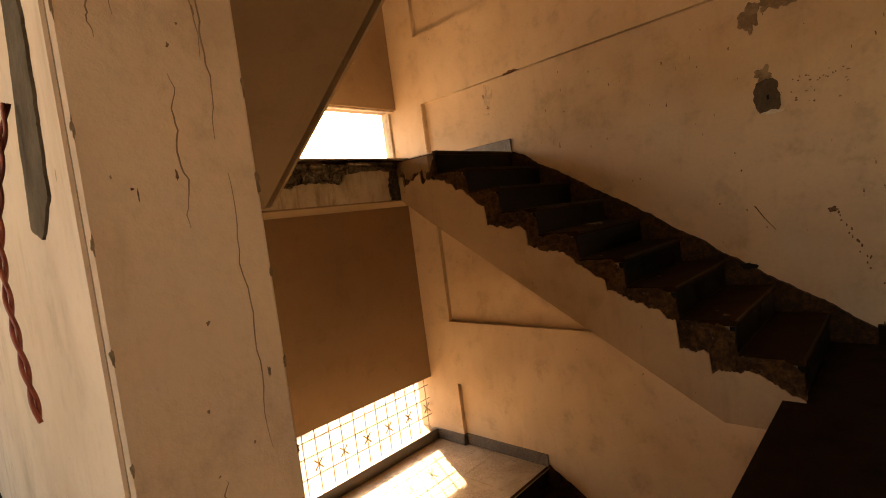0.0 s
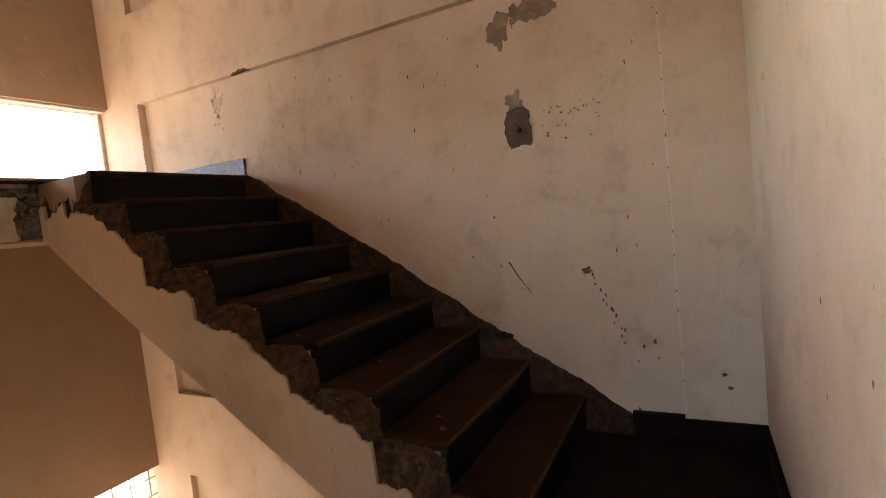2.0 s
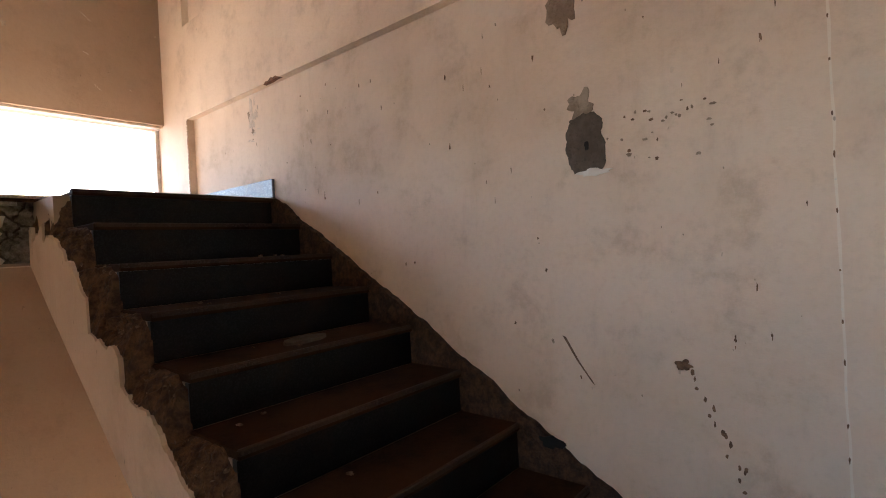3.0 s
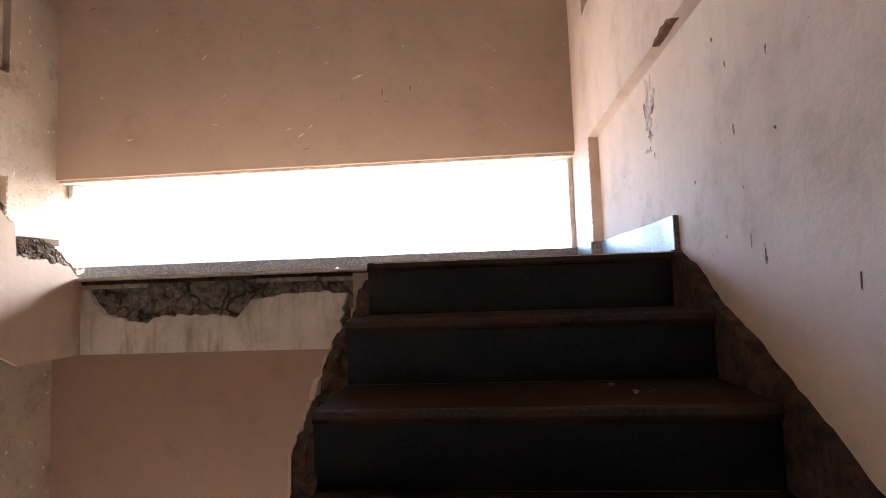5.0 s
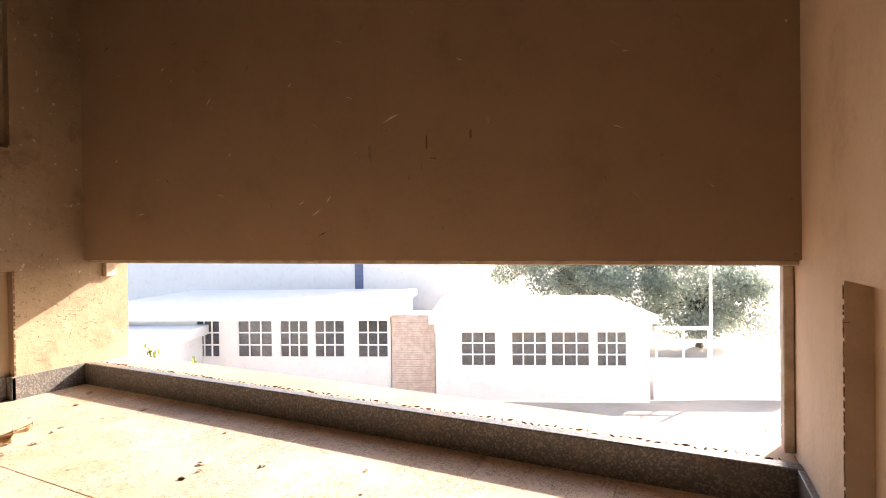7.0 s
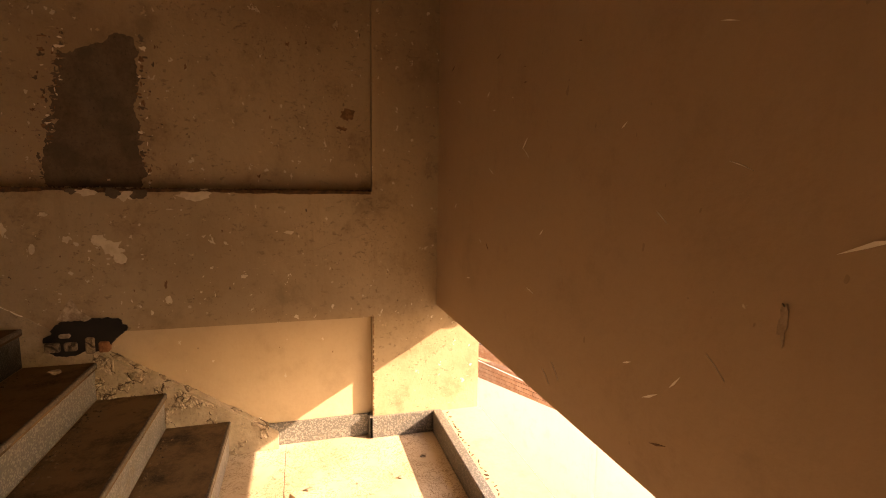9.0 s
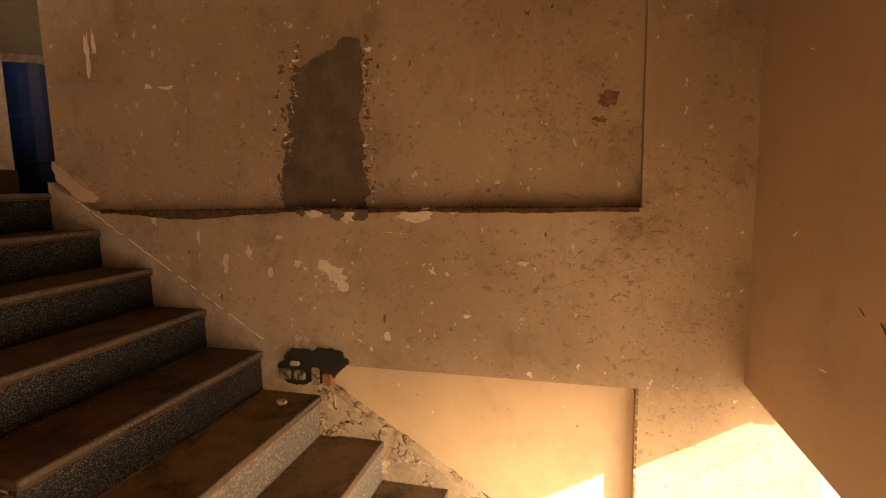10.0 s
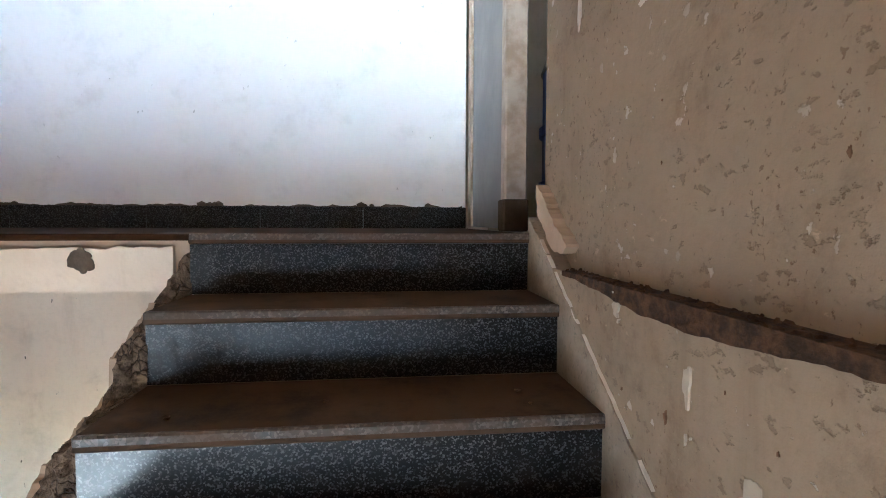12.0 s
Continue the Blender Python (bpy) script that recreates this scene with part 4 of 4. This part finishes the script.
# lower wall end: cement strip and red twisted wire
OUTF = on_x(-D - TH - 0.005)
mark(wall_left, "cement_strip", ragged([(-1.83, -0.42), (-1.85, -0.3), (-1.86, -0.2), (-1.83, -0.10), (-1.76, -0.11), (-1.74, -0.2), (-1.69, -0.33), (-1.66, -0.45), (-1.74, -0.47)], 0.006, 9), OUTF, -0.004, 0.01, M_CEMENT, "grey cement strip")
wire = thing("electric_wire", "twisted red electric wire hanging from the wall", "wire", (-D - TH - 0.02, -1.73, -0.28))
for k in (0, 1):
    cu = bpy.data.curves.new("strand", "CURVE")
    cu.dimensions, cu.bevel_depth, cu.bevel_resolution = "3D", 0.0028, 2
    sp = cu.splines.new("POLY")
    n = 60
    sp.points.add(n)
    for i in range(n + 1):
        u = i / n
        w = u * 30 + k * math.pi
        sp.points[i].co = (-0.03 * u - 0.02 * math.sin(u * 3) + 0.003 * math.cos(w), -0.06 * u + 0.003 * math.sin(w) + 0.02 * math.sin(u * 5), -0.42 * u, 1)
    cu.materials.append(M_RED)
    ob = new("strand", cu)
    ob.parent = wire

EF = on_y(-1.955)
rp = random.Random(21)
for k in range(13):
    x0_ = -D - rp.uniform(0.015, TH - 0.015)
    z0_, ln = rp.uniform(-1.2, 0.45), rp.uniform(0.06, 0.45)
    n = 22
    line = [(x0_ + 0.008 * noise.noise((i * 0.22, k, 3.1)) + 0.004 * noise.noise((i * 1.3, k, 8)), z0_ - ln * i / n) for i in range(n + 1)]
    wd = rp.uniform(0.0004, 0.0013)
    mark(wall_left, "crack", [(a - wd * math.sin(3.14 * i / n) - 0.0002, b) for i, (a, b) in enumerate(line)] + [(a + wd * math.sin(3.14 * i / n) + 0.0002, b) for i, (a, b) in list(enumerate(line))[::-1]], EF, -0.0008, 0.005, M_BARE)
for k in range(26):
    mark(wall_left, "stain_spot", blob(-D - rp.uniform(0.01, TH - 0.01), rp.uniform(-1.3, 0.5), rp.uniform(0.0006, 0.002), rp.uniform(0.0012, 0.007), k + 700, 1.1, 14), EF, -0.001 - 0.00001 * k, 0.005, M_BARE if k % 3 else M_CHIP)
for k in range(30):
    side = -D + 0.002 if k % 2 else -D - TH + 0.004
    mark(wall_left, "chipped_corner", blob(side, -1.4 + 1.95 * k / 30, rp.uniform(0.001, 0.003), rp.uniform(0.004, 0.016), k + 760, 1.1, 18), EF, -0.0012 - 0.00001 * k, 0.004, M_BARE)

# ---- small things on the landings and steps ----
def crumpled(name, label, at, size, seed, material, flat=0.4, group="", category="leaf"):
    bm = bmesh.new()
    n = 9
    grid = []
    for i in range(n + 1):
        u = i / n
        half = 0.26 * size * math.sin(math.pi * (0.04 + 0.92 * u)) ** 0.8
        row = []
        for j in range(n + 1):
            v = 2 * j / n - 1
            w = noise.noise((u * 4 + seed, v * 1.5, seed))
            row.append(bm.verts.new((size * (u - 0.5), half * v * (1 + 0.25 * w), flat * size * (1.2 * (u - 0.3) ** 2 + 0.55 * abs(v) ** 1.5 * u + 0.25 * w))))
        grid.append(row)
    for i in range(n):
        for j in range(n):
            bm.faces.new((grid[i][j], grid[i + 1][j], grid[i + 1][j + 1], grid[i][j + 1]))
    lo = min(v.co.z for v in bm.verts)
    for v in bm.verts:
        v.co.z -= lo - 0.001
    bmesh.ops.solidify(bm, geom=bm.faces[:], thickness=0.0006)
    bmesh.ops.recalc_face_normals(bm, faces=bm.faces[:])
    ob = part(name, bm, material, smooth=True)
    ob.matrix_basis = pose(*at, 0, 0, seed * 67 % 360)
    return tagged(ob, label, category, group)


crumpled("dry_leaf", "curled dry brown leaf on the landing tiles", (-0.26, 0.90, 0.001), 0.13, 1, M_LEAF, 0.34)
for i, (x, y, s) in enumerate(((-2.78, 0.68, 0.22), (-2.70, 0.61, 0.18), (-2.85, 0.72, 0.14), (-2.74, 0.75, 0.15), (-2.66, 0.68, 0.12))):
    crumpled("crumpled_leaf", "crumpled dry leaves heaped on the landing", (x, y, 0.001 + 0.006 * i), s, i + 3, M_LEAF, 0.3, "heap of dry leaves")


def chip_stone(at, size, seed, label="small grey rubble chip on the floor", material=M_STONE):
    bm = bmesh.new()
    bmesh.ops.create_icosphere(bm, subdivisions=2, radius=size)
    for v in bm.verts:
        v.co.y *= 1.5
        v.co *= 1 + 0.9 * noise.noise((v.co.x / size + seed, v.co.y / size, v.co.z / size))
        v.co.z *= 0.5
    lo = min(v.co.z for v in bm.verts)
    for v in bm.verts:
        v.co.z -= lo
    ob = part("rubble_chip", bm, material)
    ob.location = at
    return tagged(ob, label, "rubble", "rubble chips")


rs = random.Random(11)
for i in range(34):
    x, y = rs.uniform(-3.3, -0.1), rs.uniform(0.45, 1.3)
    chip_stone((x, y, 0.0), rs.uniform(0.004, 0.012), i)
for i in range(30):
    k = rs.randint(1, 7)
    y = YB - (k - 1) * T - rs.uniform(0.05, 0.23)
    chip_stone((-D + rs.uniform(0.08, 0.92), y, k * R), rs.uniform(0.002, 0.008), i + 50, "small rubble chip on a step", M_RUBBLE)
chip_stone((-2.72, YB - 6 * T + 0.05 - 0.12, 6 * R), 0.024, 91, "larger rubble chip on a step")
chip_stone((-D + 0.12, YB - 2 * T - 0.1, 3 * R), 0.016, 92, "pale rubble chip on a step")
for i in range(14):
    k = rs.randint(1, 7)
    chip_stone((rs.uniform(-0.9, -0.1), -k * T + rs.uniform(0.05, 0.23), -k * R), rs.uniform(0.004, 0.01), i + 120, "small rubble chip on a step", M_RUBBLE)
for k in range(1, 5):
    bm = bmesh.new()
    for i in range(150):
        u = rs.random()
        p = (-D + 0.1 + 0.84 * u, YB - k * T + 0.012 + abs(rs.gauss(0, 0.03 + 0.02 * noise.noise((u * 6, k, 1)))), k * R + 0.001)
        q = 0.0015 + 0.004 * rs.random() ** 2
        bmesh.ops.create_icosphere(bm, subdivisions=1, radius=1, matrix=Matrix.LocRotScale(p, Euler((0, 0, rs.uniform(0, 6))), (q * rs.uniform(0.8, 2.0), q, q * 0.6)))
    tagged(part("step_grit", bm, M_TORN_PALE), "brown grit gathered along a step", "grit", kind="stuff")
slate = part("loose_stone_flake", prism(blob(0, 0, 0.11, 0.055, 77, 0.35), on_z(0), 0.0, 0.012), M_CEMENT)
slate.matrix_basis = pose(-0.45, -4 * T + 0.14, -4 * R, 0, 0, 12)
tagged(slate, "flat loose stone flake on a step", "stone flake")

# ---- outside ----
M_GROUND = plain("pale_dry_ground", (0.50, 0.45, 0.38), (0.40, 0.35, 0.29), 0.95, 0.8, bumps=0.3)
M_OUTW = plaster("sunlit_limewash", (0.82, 0.80, 0.77), (0.70, 0.67, 0.62), grime=0.3)
M_GLASS = plain("dark_panes", (0.05, 0.055, 0.06), (0.09, 0.09, 0.10), 0.15)
M_BRICK = plain("weathered_brick", (0.34, 0.17, 0.10), (0.44, 0.26, 0.17), 0.9, 6)
M_PALEBRICK = plain("limewashed_brick", (0.55, 0.42, 0.35), (0.68, 0.58, 0.50), 0.9, 5)
M_BLUEDOOR = plain("blue_door_paint", (0.10, 0.13, 0.22), (0.13, 0.16, 0.26), 0.5)
M_BARK = plain("bark", (0.12, 0.08, 0.05), (0.18, 0.13, 0.09), 0.9, 20)
# leaf green paled and greyed to carry the hazy glare outside
M_GREEN_HAZED = foliage("haze_paled_leaves", (0.22, 0.27, 0.22), (0.36, 0.41, 0.35))
M_DRYLEAF = foliage("dry_creeper_leaves", (0.17, 0.10, 0.05), (0.36, 0.26, 0.14))
M_BUSH = foliage("yellow_green_leaves", (0.12, 0.16, 0.03), (0.30, 0.30, 0.07))
bm = bmesh.new()
v = [bm.verts.new(p) for p in ((-600, -600, GROUND), (600, -600, GROUND), (600, 600, GROUND), (-600, 600, GROUND))]
bm.faces.new(v)
setting("ground", bm, M_GROUND, "pale dry ground of the yard", "ground")


def facade_house(label, at, turn, length, depth, height, windows, win_z, win_h, parapet=0.25, material=None, door=None):
    house = thing("house", label, "house", at)
    house.rotation_euler = (0, 0, radians(turn))
    material = material or M_OUTW
    z0, z1 = win_z, win_z + win_h
    part("wall", bbox(0, 0, 0, length, depth, z0), material, house)
    part("wall", bbox(0, 0, z1, length, depth, height), material, house)
    xs = [0] + [x for a, b in windows for x in (a, b)] + [length]
    for a, b in zip(xs[::2], xs[1::2]):
        part("wall", bbox(a, 0, z0, b, depth, z1), material, house)
    part("roof_edge", bbox(-0.2, -0.35, height, length + 0.2, depth + 0.2, height + parapet, 0.02, 1), material, house)
    part("fascia", bbox(0, -0.3, z1 + 0.02, length, -0.001, height - 0.001), material, house)
    for a, b in windows:
        w = part("window", bbox(a, 0.06, z0, b, 0.10, z1), M_GLASS, house, "small paned window")
        bars = bmesh.new()
        nx = 3
        for i in range(nx + 1):
            x = a + (b - a) * i / nx
            box(bars, x - 0.025, 0.02, z0, x + 0.025, 0.07, z1)
        for i in range(4):
            z = z0 + (z1 - z0) * i / 3
            box(bars, a, 0.018, z - 0.025, b, 0.071, z + 0.025)
        part("window_frame", bars, M_OUTW, w)
    if door:
        part("door", bbox(door[0], -0.03, door[2], door[1], 0.0, door[3], 0.01, 1), M_BLUEDOOR, house, "narrow blue door")
    return house


AX = Vector((0.932, 0.363, 0))          # the line of the houses across the yard
AV = Vector((-0.363, 0.932, 0))


def across(u, v):
    """A place u along the houses' line and v metres away from the stairwell."""
    p = Vector((-0.31, -0.59, GROUND)) + AX * u + AV * v
    return tuple(p)


facade_house("white single storey house with paned windows under a deep fascia", across(-14.0, 18.0), 21.3, 10.9, 6, 3.1, [(3.6, 4.5), (5.2, 6.5), (6.8, 7.85), (8.1, 9.2), (9.7, 10.8)], 1.45, 1.35, 0.3)
facade_house("white house wing with large paned windows under a deep fascia", across(-1.45, 17.6), 21.3, 7.3, 6, 2.75, [(0.9, 2.1), (2.65, 3.85), (4.0, 5.3), (5.55, 6.55)], 1.25, 1.2, 0.3)
facade_house("tall blank white house with a narrow blue door", across(-23.0, 26.0), 21.3, 22.0, 6, 9.5, [(5.0, 5.5)], 6.4, 0.5, door=(16.6, 17.05, 3.22, 4.65))
facade_house("low white house with dark shuttered windows on a brick plinth", (-21.0, 4.6, GROUND), 26, 7.7, 5, 2.3, [(2.6, 3.7), (5.7, 6.75)], 0.95, 0.78, 0.35)
pier = thing("brick_pier", "limewashed brick pier between the two white houses", "pier", across(-3.05, 17.9))
pier.rotation_euler = (0, 0, radians(21.3))
part("pier_core", bbox(0.01, 0.02, 0, 1.55, 1.2, 3.0), M_PALEBRICK, pier)
for r in range(36):
    for k in range(7):
        a = k * 0.235 - (0.117 if r % 2 else 0)
        part("brick", bbox(max(a, 0), 0, r * 0.083, min(a + 0.225, 1.56), 0.019, r * 0.083 + 0.072), M_PALEBRICK, pier)
plinth = thing("brick_parapet", "weathered brick parapet before the low white house", "wall", (-21.0, 4.6, GROUND))
plinth.rotation_euler = (0, 0, radians(26))
course = bmesh.new()
for r in range(9):
    for k in range(30):
        a = 1.0 + k * 0.235 + (r % 2) * 0.117
        box(course, a, -0.72, 0.10 + r * 0.083, a + 0.225, -0.60, 0.10 + r * 0.083 + 0.072)
box(course, 1.0, -0.71, 0, 8.1, -0.61, 0.86)
tagged(part("brick_course", course, M_BRICK, plinth), kind="stuff")


def leaves(bm, n, centre, spread, size, rnd, hang=0.0):
    for _ in range(n):
        while True:
            p = Vector((rnd.uniform(-1, 1), rnd.uniform(-1, 1), rnd.uniform(-1, 1)))
            if p.length < 1:
                break
        p *= 0.55 + 0.45 * abs(noise.noise(p * 2.2 + Vector(centre)))
        c = Vector(centre) + Vector((p.x * spread[0], p.y * spread[1], p.z * spread[2]))
        s = size * rnd.uniform(0.6, 1.4)
        m = Matrix.Translation(c) @ Euler([rnd.uniform(0, 6.3) for _ in range(3)]).to_matrix().to_4x4()
        q = [m @ Vector(k) for k in ((-s, 0, 0), (0, -s * 0.5, s * 0.1), (s, 0, 0), (0, s * 0.5, s * 0.1))]
        bm.faces.new([bm.verts.new(k) for k in q])


def tree(at, height, crown_z, spread, n, label, material, seed):
    rnd = random.Random(seed)
    t = thing("tree", label, "tree", at)
    bm = bmesh.new()
    bmesh.ops.create_cone(bm, cap_ends=True, segments=10, radius1=0.2, radius2=0.07, depth=height, matrix=Matrix.Translation((0, 0, height / 2)))
    part("trunk", bm, M_BARK, t)
    crown = bmesh.new()
    for i in range(52):
        w = rnd.uniform(0, 6.3)
        d = rnd.uniform(0.02, 1) ** 0.6
        c = (math.cos(w) * spread * d, math.sin(w) * spread * 0.6 * d, crown_z + rnd.uniform(-2.4, 1.5) * (1.2 - d * 0.5))
        limb = bmesh.new()
        a, b = Vector((0, 0, height * rnd.uniform(0.45, 0.95))), Vector(c)
        mm = Matrix.Translation((a + b) / 2) @ (b - a).to_track_quat("Z", "Y").to_matrix().to_4x4()
        bmesh.ops.create_cone(limb, cap_ends=False, segments=6, radius1=0.035, radius2=0.012, depth=(b - a).length, matrix=mm)
        part("limb", limb, M_BARK, t)
        leaves(crown, n // 52, c, (1.5, 1.3, 1.15), 0.085, rnd)
    part("crown", crown, material, t)
    return t


tree(across(6.5, 29.0), 4.2, 5.0, 5.4, 42000, "large leafy green tree behind the houses", M_GREEN_HAZED, 3)
tree(across(11.5, 27.0), 3.2, 2.9, 3.0, 15000, "green tree beside the white rail", M_GREEN_HAZED, 4)


def shrub(at, spread, n, label, material, seed, name="shrub"):
    rnd = random.Random(seed)
    bm = bmesh.new()
    for i in range(7):
        leaves(bm, n // 7, (rnd.uniform(-0.6, 0.6) * spread[0], rnd.uniform(-0.6, 0.6) * spread[1], spread[2] * rnd.uniform(0.4, 1.0)), (spread[0] * 0.5, spread[1] * 0.5, spread[2] * 0.5), 0.06, rnd)
    for i in range(6):
        rod(bm, (rnd.uniform(-0.1, 0.1), rnd.uniform(-0.1, 0.1), 0), (rnd.uniform(-1, 1) * spread[0] * 0.6, rnd.uniform(-1, 1) * spread[1] * 0.6, spread[2]), 0.012, 4)
    ob = part(name, bm, material)
    ob.location = at
    return tagged(ob, label, "shrub", kind="stuff")


# yard wall of white panels between posts, its left stretch in brick
UA = Vector((-12.5, 3.57))
UD = Vector((0.908, 0.419))
yard = thing("yard_wall", "white panelled yard wall with faded lettering and a brick stretch", "wall", (UA.x, UA.y, GROUND))
yard.rotation_euler = (0, 0, math.atan2(UD.y, UD.x))
HW = 2.3
for i in range(20):
    a = 4.9 + i * 1.25
    part("wall_panel", bbox(a + 0.06, -0.04, 0, a + 1.19, 0.04, HW), M_OUTW, yard)
    part("post", bbox(a - 0.06, -0.07, 0, a + 0.0595, 0.07, HW + 0.08, 0.01, 1), M_OUTW, yard)
part("wall_panel", bbox(-6, -0.05, 0, 4.83, 0.05, 1.93), M_OUTW, yard)
bricks = bmesh.new()
for r in range(5):
    for i in range(46):
        a = -6 + i * 0.235 + (r % 2) * 0.117
        box(bricks, a, -0.055, 1.935 + r * 0.083, min(a + 0.225, 4.82), 0.055, 1.935 + r * 0.083 + 0.073)
tagged(part("brick_course", bricks, M_BRICK, yard), kind="stuff")
for a, z, w, h in ((7.3, 1.75, 0.22, 0.05), (7.6, 1.7, 0.1, 0.12), (9.9, 1.55, 0.05, 0.10), (10.9, 1.2, 0.1, 0.16), (11.3, 1.25, 0.05, 0.18), (12.4, 1.7, 0.16, 0.05), (13.6, 1.62, 0.2, 0.05)):
    part("faded_lettering", bbox(a, -0.044, z, a + w, -0.0405, z + h), M_STONE, yard)
for i, (u, v_, s) in enumerate(((3.9, 0.75, (0.6, 0.4, 2.75)), (4.6, 0.7, (0.6, 0.4, 2.6)), (3.3, 1.0, (0.5, 0.4, 2.5)))):
    p = UA + UD * u + Vector((-UD.y, UD.x)) * v_
    shrub((p.x, p.y, GROUND), s, 1600, "yellow green shrub behind the yard wall", M_BUSH if i < 2 else M_GREEN_HAZED, i + 5)
for i, (u, h) in enumerate(((5.0, 0.55), (5.4, 0.42), (5.8, 0.36), (6.2, 0.28))):
    p = UA + UD * u + Vector((-UD.y, UD.x)) * 0.45
    shrub((p.x, p.y, GROUND), (0.42, 0.25, HW + h - 0.55), 1300, "dry brown growth behind the yard wall", M_DRYLEAF, i + 20, "dry_growth")
cu = bpy.data.curves.new("cable", "CURVE")
cu.dimensions, cu.bevel_depth = "3D", 0.010
for z0, z1, y0 in ((-2.2, -2.3, 6.1), (-1.6, -1.9, 6.6)):
    sp = cu.splines.new("POLY")
    sp.points.add(24)
    for i in range(25):
        u = i / 24
        sp.points[i].co = (-13 + 17 * u, 3.2 + y0 - 6.1 + 7.6 * u, z0 + (z1 - z0) * u - 0.5 * 4 * u * (1 - u) * 0.5, 1)
cu.materials.append(M_OUTW)
tagged(new("overhead_cable", cu), "thin white cables strung along the yard wall", "cable")
# white terrace rail
rail = thing("terrace_rail", "white steel terrace rail beside a tall pole", "railing", across(6.3, 18.0))
rail.rotation_euler = (0, 0, radians(21.3))
part("deck", bbox(-0.2, 0, 0, 4.5, 2.0, 1.0), M_OUTW, rail)
for z in (1.25, 1.98, 2.42):
    part("rail_bar", bbox(-0.1, 0, z, 1.7, 0.06, z + 0.12), M_OUTW, rail)
for x in (-0.1, 0.8, 1.65):
    part("rail_post", bbox(x, 0.001, 1.0, x + 0.07, 0.055, 2.55), M_OUTW, rail)
bm = bmesh.new()
rod(bm, (1.8, 0.1, 1.0), (1.8, 0.1, 6.2), 0.05, 10)
part("pole", bm, M_OUTW, rail)
# debris in the yard below the window
heap = bmesh.new()
rnd = random.Random(8)
for i in range(160):
    a = Vector((rnd.gauss(-7.2, 0.8), rnd.gauss(4.0, 0.6), GROUND + rnd.uniform(0.03, 0.3)))
    w = rnd.uniform(0, 3.2)
    rod(heap, a, a + Vector((math.cos(w), math.sin(w), rnd.uniform(-0.1, 0.1))) * rnd.uniform(0.4, 1.4), rnd.uniform(0.012, 0.04), 5)
tagged(part("debris_heap", heap, M_STONE), "heap of dry sticks and rubble in the yard", "debris", kind="stuff")
